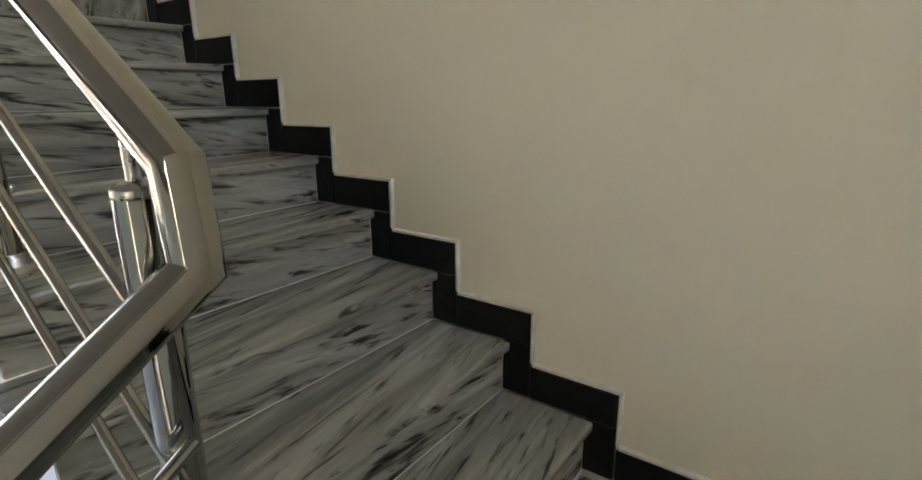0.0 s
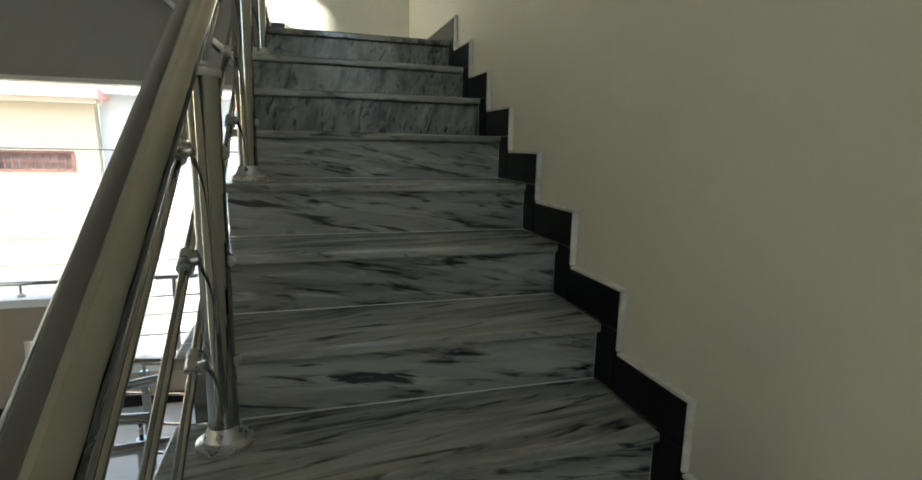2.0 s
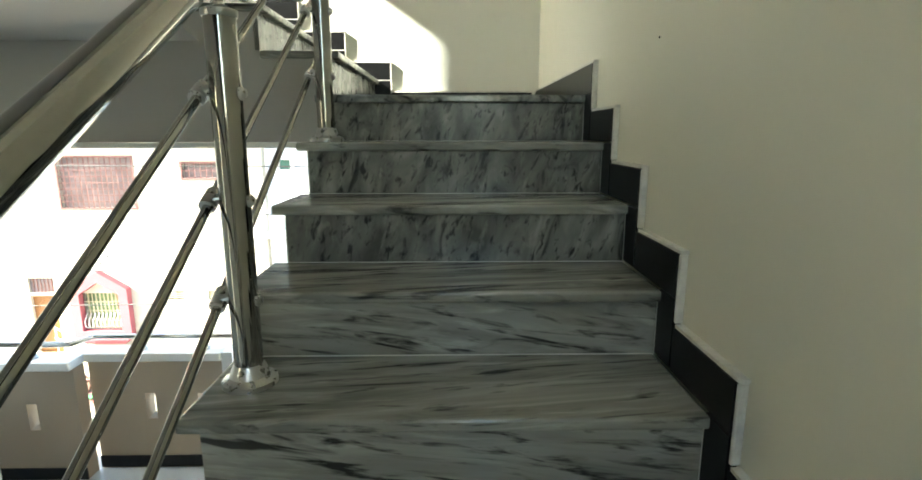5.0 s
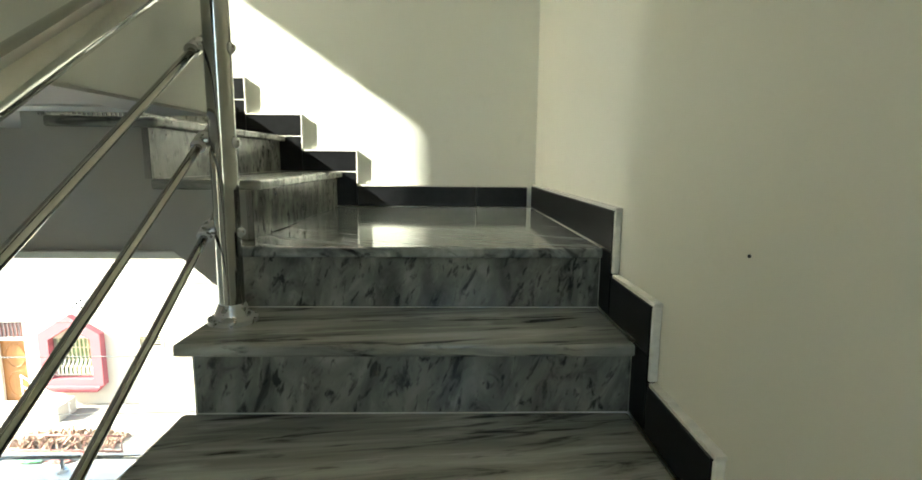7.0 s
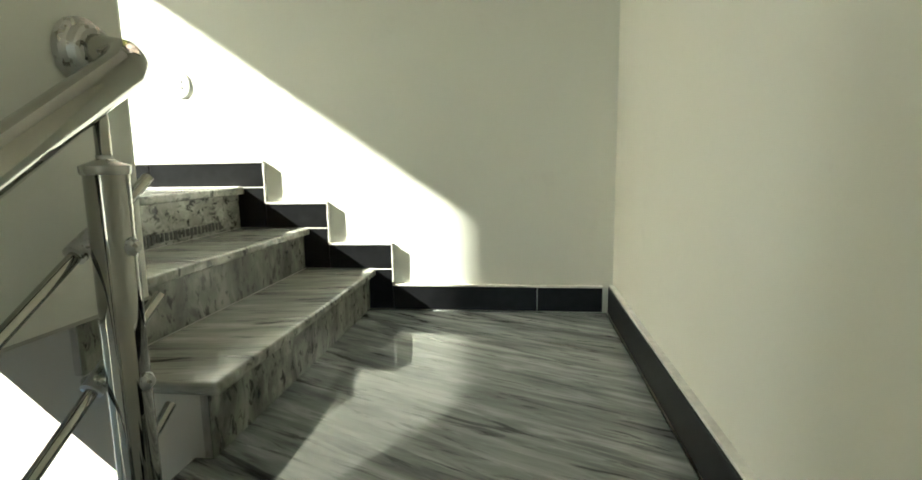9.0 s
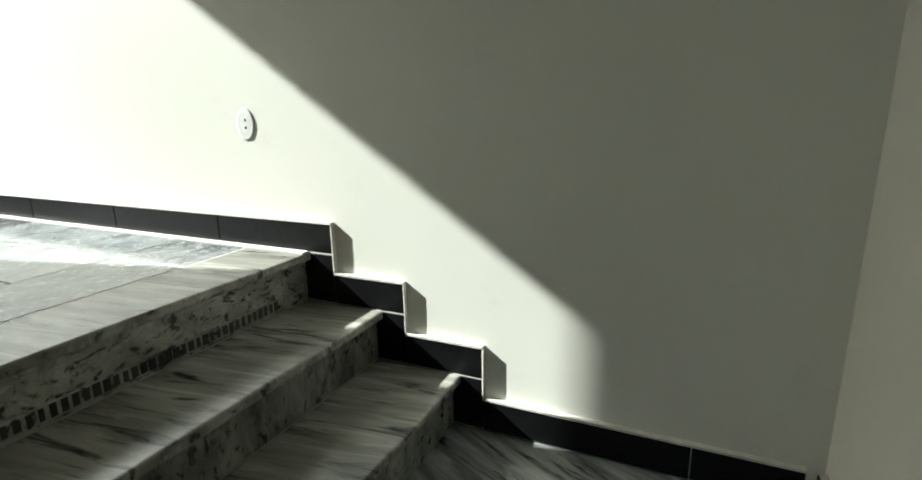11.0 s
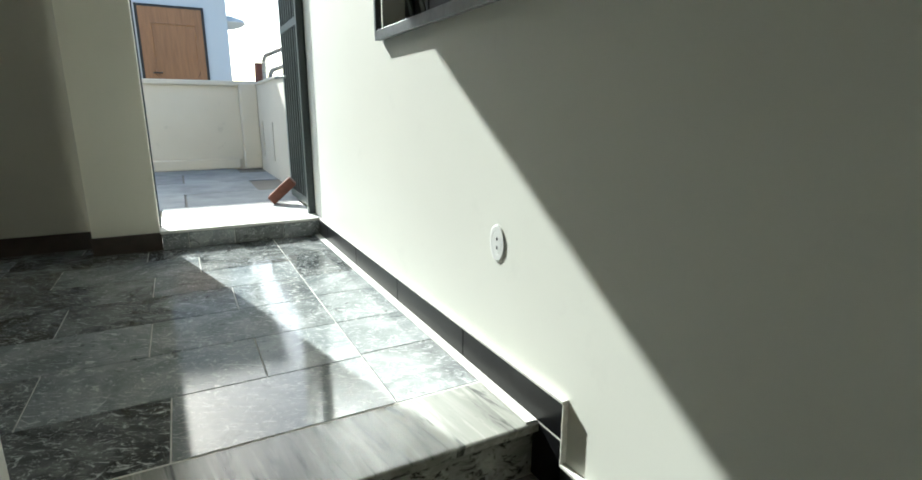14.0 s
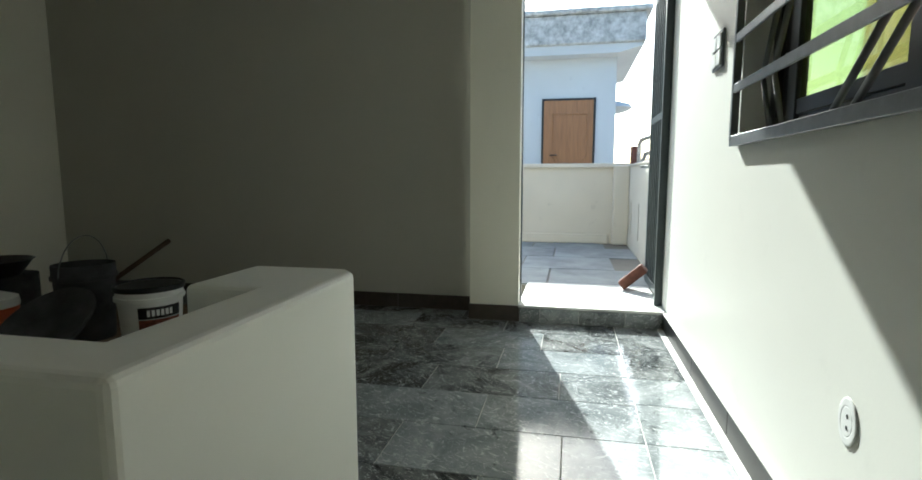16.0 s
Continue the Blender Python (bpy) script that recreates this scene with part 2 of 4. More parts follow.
# ---- mesh helpers ----
def part(name, bm, material, parent=None, label=""):
    me = bpy.data.meshes.new(name)
    bm.normal_update()
    for e in bm.edges:
        if len(e.link_faces) == 2 and e.calc_face_angle(0.0) > 0.6:
            e.smooth = False
    bm.to_mesh(me)
    bm.free()
    if material:
        me.materials.append(material)
    ob = new(name, me)
    if parent:
        ob.parent = parent
    if label:
        ob["label"] = label
    return ob


def piece(name, me, parent, loc=(0, 0, 0), rot=(0, 0, 0)):
    ob = new(name, me)
    ob.parent = parent
    ob.location = loc
    ob.rotation_euler = rot
    return ob


def thing(name, label, category, group="", kind="", at=(0, 0, 0)):
    ob = new(name)
    ob.location = at
    return tagged(ob, label, category, group, kind)


def settle(ob, at):
    """Moves an empty to its base and keeps its parts where they are."""
    for c in ob.children:
        c.location = c.location - Vector(at)
    ob.location = at
    return ob


def box(bm, lo, hi, bev=0.0, seg=1):
    c = [(a + b) / 2 for a, b in zip(lo, hi)]
    s = [abs(b - a) for a, b in zip(lo, hi)]
    r = bmesh.ops.create_cube(bm, size=1.0, matrix=Matrix.Translation(c) @ Matrix.Diagonal((*s, 1)))
    if bev:
        es = list({e for v in r["verts"] for e in v.link_edges})
        bmesh.ops.bevel(bm, geom=es, offset=bev, segments=seg, affect="EDGES", profile=0.5)
    return bm


def boxm(lo, hi, bev=0.0, seg=1):
    return box(bmesh.new(), lo, hi, bev, seg)


def rod(bm, a, b, r, n=16, r2=None, caps=True):
    a, b = Vector(a), Vector(b)
    q = (b - a).to_track_quat("Z", "Y").to_matrix().to_4x4()
    m = Matrix.Translation((a + b) / 2) @ q
    bmesh.ops.create_cone(bm, cap_ends=caps, segments=n, radius1=r, radius2=r if r2 is None else r2, depth=(b - a).length, matrix=m)
    return bm


def shade(bm):
    for f in bm.faces:
        f.smooth = len(f.verts) == 4
    return bm


def tube(pts, r, n=20):
    """A pipe with mitred bends along pts."""
    bm = bmesh.new()
    pts = [Vector(p) for p in pts]
    rings = []
    ref = None
    for i, p in enumerate(pts):
        d0 = (p - pts[i - 1]).normalized() if i else (pts[1] - p).normalized()
        d1 = (pts[i + 1] - p).normalized() if i < len(pts) - 1 else d0
        t = (d0 + d1).normalized()
        if ref is None:
            ref = t.orthogonal().normalized()
        u = (ref - d0 * ref.dot(d0)).normalized()
        w = d0.cross(u)
        ring = []
        for k in range(n):
            a = 2 * math.pi * k / n
            o = u * math.cos(a) * r + w * math.sin(a) * r
            o = o - d0 * (o.dot(t) / max(0.2, d0.dot(t)))
            ring.append(bm.verts.new(p + o))
        rings.append(ring)
        ref = u - d1 * u.dot(d1)
    for r0, r1 in zip(rings, rings[1:]):
        for k in range(n):
            f = bm.faces.new((r0[k], r0[(k + 1) % n], r1[(k + 1) % n], r1[k]))
            f.smooth = True
    bm.faces.new(rings[0][::-1])
    bm.faces.new(rings[-1])
    bmesh.ops.recalc_face_normals(bm, faces=bm.faces)
    return bm


def lathe(profile, n=24):
    """A turned shape round z from (radius, height) pairs."""
    bm = bmesh.new()
    rings = []
    for r, z in profile:
        rings.append([bm.verts.new((max(r, 1e-4) * math.cos(2 * math.pi * k / n), max(r, 1e-4) * math.sin(2 * math.pi * k / n), z)) for k in range(n)])
    for r0, r1 in zip(rings, rings[1:]):
        for k in range(n):
            f = bm.faces.new((r0[k], r0[(k + 1) % n], r1[(k + 1) % n], r1[k]))
            f.smooth = True
    bm.faces.new(rings[0][::-1])
    bm.faces.new(rings[-1])
    return bm


def prism(poly, axis, lo, hi):
    """Extrudes a 2D outline along an axis: (y, z) along x, (x, z) along y, (x, y) along z."""
    bm = bmesh.new()
    put = {"x": lambda a, b, c: (c, a, b), "y": lambda a, b, c: (a, c, b), "z": lambda a, b, c: (a, b, c)}[axis]
    lower = [bm.verts.new(put(a, b, lo)) for a, b in poly]
    upper = [bm.verts.new(put(a, b, hi)) for a, b in poly]
    n = len(poly)
    bm.faces.new(lower)
    bm.faces.new(upper[::-1])
    for k in range(n):
        bm.faces.new((lower[k], upper[k], upper[(k + 1) % n], lower[(k + 1) % n]))
    bmesh.ops.recalc_face_normals(bm, faces=bm.faces)
    return bm


def wall_with_holes(axis, pos, thick, a0, a1, z0, z1, holes):
    """A wall slab across one axis ("x" or "y"), pierced by holes (a0, a1, z0, z1), built of butted blocks."""
    bm = bmesh.new()
    cuts = sorted({a0, a1, *[h[0] for h in holes], *[h[1] for h in holes]})
    for u, v in zip(cuts, cuts[1:]):
        inside = sorted([h for h in holes if h[0] <= u + 1e-6 and h[1] >= v - 1e-6], key=lambda h: h[2])
        z = z0
        spans = []
        for h in inside:
            if h[2] > z + 1e-6:
                spans.append((z, h[2]))
            z = h[3]
        if z < z1 - 1e-6:
            spans.append((z, z1))
        for s, e in spans:
            if axis == "y":
                box(bm, (u, pos, s), (v, pos + thick, e))
            else:
                box(bm, (pos, u, s), (pos + thick, v, e))
    bmesh.ops.remove_doubles(bm, verts=bm.verts, dist=1e-5)
    seen = {}
    bm.verts.index_update()
    for f in list(bm.faces):
        seen.setdefault(tuple(sorted(v.index for v in f.verts)), []).append(f)
    bmesh.ops.delete(bm, geom=[f for fs in seen.values() if len(fs) > 1 for f in fs], context="FACES")
    return bm


def setting(name, bm, material, label, category):
    return tagged(part(name, bm, material), label, category, kind="structure")


# ---- large structure ----
WX0, WX1, WZ0, WZ1 = -2.755, -1.00, 1.685, 2.885          # grilled window
DOORTOP = 3.055
setting("wall_east", boxm((WE, YSOUTH, -3.6), (WE + 0.22, YB + 0.24, ZC)), CREAM, "cream painted plaster wall along the marble stairs", "wall")
setting("wall_north", wall_with_holes("y", YB, 0.22, XW + 0.04, WE, -0.2, ZC, [(WX0, WX1, WZ0, WZ1)]), PALE,
        "off-white plaster wall with a grilled window above the stairs", "wall")
setting("wall_east_lower", boxm((WE, YB + 0.001, -3.6), (WE + 0.2, 1.96, -0.2)), CREAM, "cream plaster wall closing the lower terrace", "wall")
# shade beside the pier is set in this wall's darker colour
setting("wall_west", boxm((XW - 0.2, YS - 0.2, 0.30), (XW, 0.03, ZC)), CREAM_SHADE, "cream plaster wall with shade put into its colour", "wall")
setting("wall_west_lintel", boxm((XD - 0.20, 0.38, DOORTOP), (XD - 0.08, YB, ZC)), CREAM, "plaster lintel above the terrace door", "wall")
setting("pier", boxm((XD - 0.18, 0.03, 0.30), (XD - 0.02, 0.37, ZC)), CREAM, "cream plaster pier beside the terrace door", "pier")
setting("wall_south_upper", boxm((XW - 0.2, YS - 0.2, 0.30), (XP - 0.18, YS, ZC)), CREAM, "plain cream plaster side wall of the upper floor", "wall")
# the hole is an assumed opening, made for the added fill lamp
setting("wall_south", wall_with_holes("y", YSOUTH - 0.2, 0.2, -5.9, WE, -3.6, ZC, [(-0.56, -0.04, 0.0, 2.6)]), CREAM, "cream plaster wall behind the lower landing", "wall")
setting("wall_well", boxm((XP - 0.18, YSOUTH, ZU + 0.7), (XP, YS - 0.001, ZC)), CREAM, "cream plaster wall of the stair well", "wall")
setting("ceiling", boxm((XW - 0.405, YSOUTH - 0.2, ZC), (0.22, YB + 0.3, ZC + 0.15)), WHITE, "white plaster ceiling of the stair room", "ceiling")
setting("slab_upper", boxm((-5.9, YSOUTH, 0.375), (XP - 0.02, YP - 0.01, ZU - 0.022)), GREYP, "grey soffit slab under the upper floor", "slab")
setting("slab_corridor", boxm((XW - 0.2, YP - 0.01, 0.375), (-1.60, YB, ZU - 0.022)), GREYP, "grey soffit slab under the upper corridor", "slab")
setting("beam_street", prism([(-6.2, -0.20), (-1.12, -0.20), (-1.64, 0.29), (-1.64, 0.373), (-6.2, 0.373)], "y", 1.08, YB - 0.002), GREYP, "grey beige edge beam over the open front", "beam")
setting("beam_trim", boxm((-6.2, 1.05, -0.235), (XL - 0.06, 1.20, -0.203)), PALE, "pale plaster drip strip below the edge beam", "trim")
# the parapet hangs past the slab edge on the stair side
bm = bmesh.new()
outline = [(XP, -4.70), (XP, YP), (-1.93, YP), (-1.985, YP - 0.045), (-1.985, -0.24), (-1.67, -0.24), (-1.67, -0.045), (XP - 0.15, -0.045), (XP - 0.15, -4.70)]
bm = prism([(x, y) for x, y in outline], "z", 0.370, 1.262)
bmesh.ops.bevel(bm, geom=[e for e in bm.edges if all(v.co.z > 1.2 for v in e.verts) or (abs(e.verts[0].co.z - e.verts[1].co.z) > 0.3)], offset=0.018, segments=3, affect="EDGES", profile=0.5)
for f in bm.faces:
    f.smooth = False
# thin added sheet, darker than the parapet, stands for shade on its underside
setting("parapet_soffit", prism([(XP - 0.003, -4.69), (XP - 0.003, YP - 0.003), (XP - 0.147, YP - 0.003), (XP - 0.147, -4.69)], "z", 0.362, 0.3695), GREYP, "underside of the parapet, darkened as shade", "soffit")
parapet = setting("parapet", bm, PALE, "off-white plaster parapet wall with rounded edges beside the stairs", "parapet")

# ---- the long flight ----
flight = thing("staircase", "grey streaked marble staircase with overhanging treads beside the cream wall", "staircase", kind="structure")
pts = [(0.031, -0.031)]
for k in range(1, N1):
    pts += [(-(k - 1) * D + 0.031, -k * H - 0.031), (-k * D + 0.031, -k * H - 0.031)]
pts += [(-(N1 - 1) * D + 0.031, ZLAND - 0.02)]
under = [(y + 0.15, z - 0.11) for y, z in pts]
under[0] = (0.181, -0.031)
pts = pts + under[::-1]
part("waist", prism(pts, "x", XL + 0.030, WE - 0.001), PALE, flight, "off-white plastered waist under the treads")
for k in range(0, N1):
    y0, z0 = -k * D, -k * H
    xl = XL - 0.012 * max(0, k - 2)
    if k:
        part("tread", boxm((xl, y0, z0 - 0.03), (0.009, y0 + D + 0.030, z0), 0.007, 2), M_TREAD, flight)
    rm = M_MOTT if k < 3 else M_RISER
    part("riser", boxm((xl + 0.035, y0 + 0.03, z0 - H + 0.001), (0.009, y0 + 0.05, z0 - 0.031)), rm, flight)

landing = thing("half_landing", "polished streaked grey marble half landing between two flights", "landing", kind="structure")
part("slab", boxm((XL + 0.06, 0.032, -0.25), (-0.001, YB - 0.001, -0.031)), GREYP, landing)
part("marble_slab", boxm((XL, 0.0, -0.03), (0.009, YB - 0.012, 0.0), 0.006, 2), M_LAND, landing)

short = thing("short_staircase", "three marble steps rising from the half landing to the upper floor", "staircase", kind="structure")
FX = [-0.98, -1.27, -1.56]
pts = [(FX[0] - 0.032, 0.002), (FX[0] - 0.032, H - 0.031), (FX[1] - 0.032, H - 0.031), (FX[1] - 0.032, 2 * H - 0.031), (FX[2] - 0.032, 2 * H - 0.031),
       (FX[2] - 0.032, ZU - 0.031), (-1.66, ZU - 0.031), (-1.66, 0.32), (-1.10, -0.17), (XL - 0.002, -0.20), (XL - 0.002, 0.002)]
# darker than the long flight's waist: shade below is set in the colour
part("waist", prism(pts, "y", YP + 0.012, YB - 0.001), GREYP, short, "grey stringer side with shade in its colour")
for i in range(2):
    part("tread", boxm((FX[i + 1] - 0.03, YP, (i + 1) * H - 0.03), (FX[i], YB - 0.012, (i + 1) * H), 0.007, 2), M_TREAD, short)
for i in range(3):
    part("riser", boxm((FX[i] - 0.05, YP + 0.012, i * H + 0.001), (FX[i] - 0.03, YB - 0.012, (i + 1) * H - 0.031)), M_RISER if i == 2 else M_MOTT, short)
strip = part("mosaic_strip", boxm((FX[2] - 0.031, YP + 0.02, 2 * H + 0.010), (FX[2] - 0.027, YB - 0.16, 2 * H + 0.050)), M_RISER, short, "dark mosaic strip along the foot of the riser")
chip = bpy.data.meshes.new("mosaic_tile")
cb = boxm((-0.0015, -0.0095, -0.017), (0.0015, 0.0095, 0.017), 0.0006)
cb.to_mesh(chip)
cb.free()
chip.materials.append(MOSAIC)
random.seed(11)
for i in range(46):
    y = YP + 0.034 + i * 0.0235
    if y < YB - 0.175:
        c = piece("mosaic_tile", chip, strip, (FX[2] - 0.0258, y, 2 * H + 0.030))
        c.scale = (1, random.uniform(0.55, 1.0), random.uniform(0.8, 1.0))

low = thing("lower_landing", "grey marble lower landing at the foot of the stairs", "landing", kind="structure")
part("slab", boxm((XL - 0.10, YSOUTH, ZLAND - 0.25), (-0.001, -(N1 - 1) * D + 0.02, ZLAND - 0.031)), GREYP, low)
part("marble_slab", boxm((XL - 0.10, YSOUTH, ZLAND - 0.03), (-0.012, -(N1 - 1) * D + 0.02, ZLAND - 0.002)), M_LAND, low)
lowst = thing("lower_staircase", "grey marble steps leading down to the terrace floor", "staircase", kind="structure")
for i in range(1, 5):
    x1 = XL - 0.10 - (i - 1) * D
    part("tread", boxm((x1 - D, YSOUTH, ZLAND - i * H - 0.03), (x1 + 0.02, -2.62, ZLAND - i * H), 0.006, 2), M_TREAD, lowst)
    part("riser", boxm((x1, YSOUTH, ZLAND - i * H + 0.001), (x1 + 0.02, -2.64, ZLAND - (i - 1) * H - 0.031)), M_RISER, lowst)
    part("base", boxm((x1 - D, YSOUTH, ZT - 0.1), (x1 - 0.001, -2.66, ZLAND - i * H - 0.031)), GREYP, lowst)

# ---- skirting tiles ----
skirt = thing("baseboard", "black granite stepped skirting tiles with white plaster edge along the stairs", "baseboard", kind="structure")
SK = 0.022
for k in range(0, N1 + 1):
    y0, z0 = -k * D, -k * H
    ya = y0 - 0.070
    yb = y0 + D - 0.070 if k else YB - 0.02
    part("tile", boxm((WE - SK, ya + 0.002, z0 + 0.002), (WE - 0.001, yb - 0.002, z0 + 0.112), 0.002), BLACK, skirt)
    part("plaster_edge", boxm((WE - 0.0195, ya - 0.009, z0 + 0.1125), (WE - 0.0005, yb - 0.0085, z0 + 0.121)), GROUT, skirt)
    if k < N1:
        part("tile", boxm((WE - SK, ya + 0.002, z0 - H + 0.003), (WE - 0.001, y0 + 0.029, z0 - 0.0025), 0.002), BLACK, skirt)
        part("plaster_edge", boxm((WE - 0.0205, ya - 0.009, z0 - H + 0.122), (WE - 0.0005, ya + 0.0015, z0 + 0.112), 0.003), GROUT, skirt)
part("tile", boxm((WE - SK, YSOUTH, ZLAND + 0.002), (WE - 0.001, -N1 * D - 0.072, ZLAND + 0.112), 0.002), BLACK, skirt)
nsk = thing("baseboard_north", "black granite skirting tiles proud of the off-white wall with plaster ends", "baseboard", kind="structure")
ST = 0.018
SX = [-0.905, -1.185, -1.465]


for a, b in ((-0.012, -0.28), (-0.283, SX[0] + 0.001)):
    part("tile", boxm((b, YB - ST, 0.002), (a, YB - 0.001, 0.105), 0.002), BLACK, nsk)
part("plaster_edge", boxm((SX[0], YB - 0.02, 0.1055), (-0.012, YB - 0.0005, 0.113)), GROUT, nsk)
ends = SX + [None]
for i in range(3):
    z = (i + 1) * H
    part("tile", boxm((FX[i] - 0.029, YB - ST, z - H + 0.003), (SX[i] - 0.002, YB - 0.001, z - 0.003), 0.002), BLACK, nsk)
    x1 = SX[i + 1] + 0.001 if i < 2 else -2.0
    part("tile", boxm((x1, YB - ST, z + 0.002), (SX[i] - 0.002, YB - 0.001, z + 0.105), 0.002), BLACK, nsk)
    part("plaster_end", boxm((SX[i] - 0.0015, YB - ST - 0.001, z - H + 0.1135), (SX[i] + 0.004, YB - 0.001, z + 0.105), 0.001), GROUT, nsk)
    part("joint", boxm((FX[i] - 0.028, YB - ST + 0.0008, z - 0.0028), (SX[i] - 0.002, YB - 0.001, z + 0.0018)), GROUT, nsk)
    part("plaster_edge", boxm((x1, YB - 0.02, z + 0.1055), (SX[i], YB - 0.0005, z + 0.113)), GROUT, nsk)
for a, b in ((-2.003, -2.62), (-2.623, -3.24), (-3.243, -3.86), (-3.863, XD)):
    part("tile", boxm((b, YB - ST, ZU + 0.002), (a, YB - 0.001, ZU + 0.105), 0.002), BLACK, nsk)
part("plaster_edge", boxm((XD, YB - 0.02, ZU + 0.1055), (-2.0, YB - 0.0005, ZU + 0.112)), GROUT, nsk)
part("grout_line", boxm((XD, YB - ST - 0.035, ZU + 0.0006), (-1.57, YB - ST - 0.0005, ZU + 0.004)), GROUT, nsk, "white grout line at the wall")
wsk = thing("baseboard_west", "dark brown skirting tiles along the shaded wall and pier", "baseboard", kind="structure")
for a in range(6):
    y1 = 0.025 - a * 0.6
    part("tile", boxm((XW + 0.001, max(YS, y1 - 0.597), ZU + 0.002), (XW + 0.014, y1, ZU + 0.11), 0.002), BROWNT, wsk)
part("tile", boxm((XD - 0.019, 0.025, ZU + 0.002), (XD - 0.006, 0.378, ZU + 0.11), 0.002), BROWNT, wsk)

# ---- railing ----
RX = -0.992


SLOPE = 0.653                # of the handrail and rods
RODS = (-0.068, -0.293, -0.518)   # heights of the rods at the middle post


def rod_z(z, y):
    return z + SLOPE * (y + 0.99)


def rail_z(y):
    return 0.752 + SLOPE * (y + 0.10)


def post(parent, y, ztread, height=0.80):
    p = part("post", shade(rod(bmesh.new(), (RX, y, ztread + 0.02), (RX, y, ztread + height), 0.032, 28)), STEEL, parent)
    f = part("flange", lathe([(0.062, 0), (0.062, 0.012), (0.045, 0.022), (0.036, 0.045), (0.034, 0.05)]), STEEL2, p)
    f.location = (RX, y, ztread + 0.001)
    c = part("cap", lathe([(0.034, 0), (0.036, 0.004), (0.036, 0.014), (0.012, 0.024), (0.012, 0.03)]), STEEL2, p)
    c.location = (RX, y, ztread + height)
    part("pin", shade(rod(bmesh.new(), (RX, y, ztread + height + 0.02), (RX, y, rail_z(y) - 0.03), 0.011, 14)), STEEL, p)
    for zr in RODS:
        o = rod_z(zr, y) - ztread
        bm = bmesh.new()
        rod(bm, (RX - 0.056, y - 0.012, ztread + o), (RX - 0.02, y, ztread + o + 0.006), 0.012, 12)
        rod(bm, (RX - 0.052, y - 0.022, ztread + o - 0.012), (RX - 0.052, y + 0.022, ztread + o + 0.014), 0.018, 14)
        part("clip", shade(bm), STEEL2, p)
        b = part("bolt", lathe([(0.015, 0), (0.015, 0.004), (0.010, 0.009), (0.008, 0.012), (0.003, 0.012)], 16), STEEL2, p)
        b.location = (RX + 0.030, y, ztread + o)
        b.rotation_euler = (0, radians(90), 0)
    return p


rail = thing("stair_railing", "polished stainless steel stair railing with round handrail and three rods", "railing")
POSTS = [(-0.11, -H), (-0.99, -4 * H), (-1.82, -7 * H)]
for y, z in POSTS:
    post(rail, y, z)
YK = -2.66
YR = -2.725
ZK = -0.938
hr = [(XP + 0.02, -0.005, rail_z(0.0) + 0.01), (XP + 0.045, 0.0, rail_z(0.0) + 0.005), (RX - 0.035, -0.004, rail_z(-0.004)), (RX - 0.019, -0.02, rail_z(-0.02)), (RX - 0.006, -0.05, rail_z(-0.05)),
      (RX - 0.016, YR, ZK), (RX - 0.016, YR - 0.012, ZK - 0.132), (RX - 1.3, YR - 0.02, ZK - 0.132 - 0.67 * 1.284)]
part("handrail", tube(hr, 0.034, 28), STEEL, rail)
fl = part("wall_flange", lathe([(0.060, 0), (0.060, 0.012), (0.050, 0.018), (0.046, 0.03), (0.040, 0.034)]), STEEL2, rail)
fl.location = (XP + 0.0015, -0.005, rail_z(0.0) + 0.01)
fl.rotation_euler = (0, radians(90), 0)
for zr in RODS:
    ya, yb = YK - 0.02, 0.05
    za, zb = rod_z(zr, ya), rod_z(zr, yb)
    part("rod", tube([(RX - 0.052, ya, za), (RX - 0.052, yb, zb)], 0.0105, 14), STEEL, rail)
# newel post at the turn
nb = part("newel_post", shade(rod(bmesh.new(), (-1.020, -2.63, -10 * H + 0.001), (-1.020, -2.63, -0.985), 0.031, 28)), STEEL, rail)
cp = part("cap", lathe([(0.028, 0), (0.031, 0.003), (0.031, 0.012), (0.028, 0.016), (0.018, 0.020), (0.010, 0.022), (0.010, 0.075)]), STEEL2, nb)
cp.location = (-1.020, -2.63, -0.985)
for o in (0.25, 0.5, 0.75):
    part("rod", tube([(RX - 0.03, YK - 0.03, ZK - 0.17 - o * 0.9), (RX - 1.3, YK - 0.03, ZK - 0.17 - o * 0.9 - 0.62 * 1.27)], 0.0105, 14), STEEL, rail)

# ---- upper floor ----
floor = thing("floor", "dark polished slate floor tiles with white joints, partly sunlit", "floor", kind="structure")
part("screed", boxm((XW, YS, ZU - 0.021), (-1.60, YB - 0.001, ZU - 0.004)), GROUT, floor)
part("nosing", boxm((FX[2] - 0.27, YP + 0.0015, ZU - 0.03), (FX[2], YB - 0.012, ZU), 0.006, 2), M_TREAD, floor, "streaked grey marble nosing slab")
part("joint", boxm((-1.8355, YP + 0.01, ZU - 0.008), (-1.8245, YB - ST - 0.002, ZU - 0.0012)), GROUT, floor)
rows_x = [-1.832]
while rows_x[-1] > XW:
    rows_x.append(rows_x[-1] - 0.335)
J = 0.004


def floor_tile(x0, x1, y0, y1):
    if x0 - x1 > 0.03 and y1 - y0 > 0.03:
        part("tile", boxm((x1 + J / 2, y0 + J / 2, ZU - 0.012), (x0 - J / 2, y1 - J / 2, ZU), 0.0012), SLATE, floor)


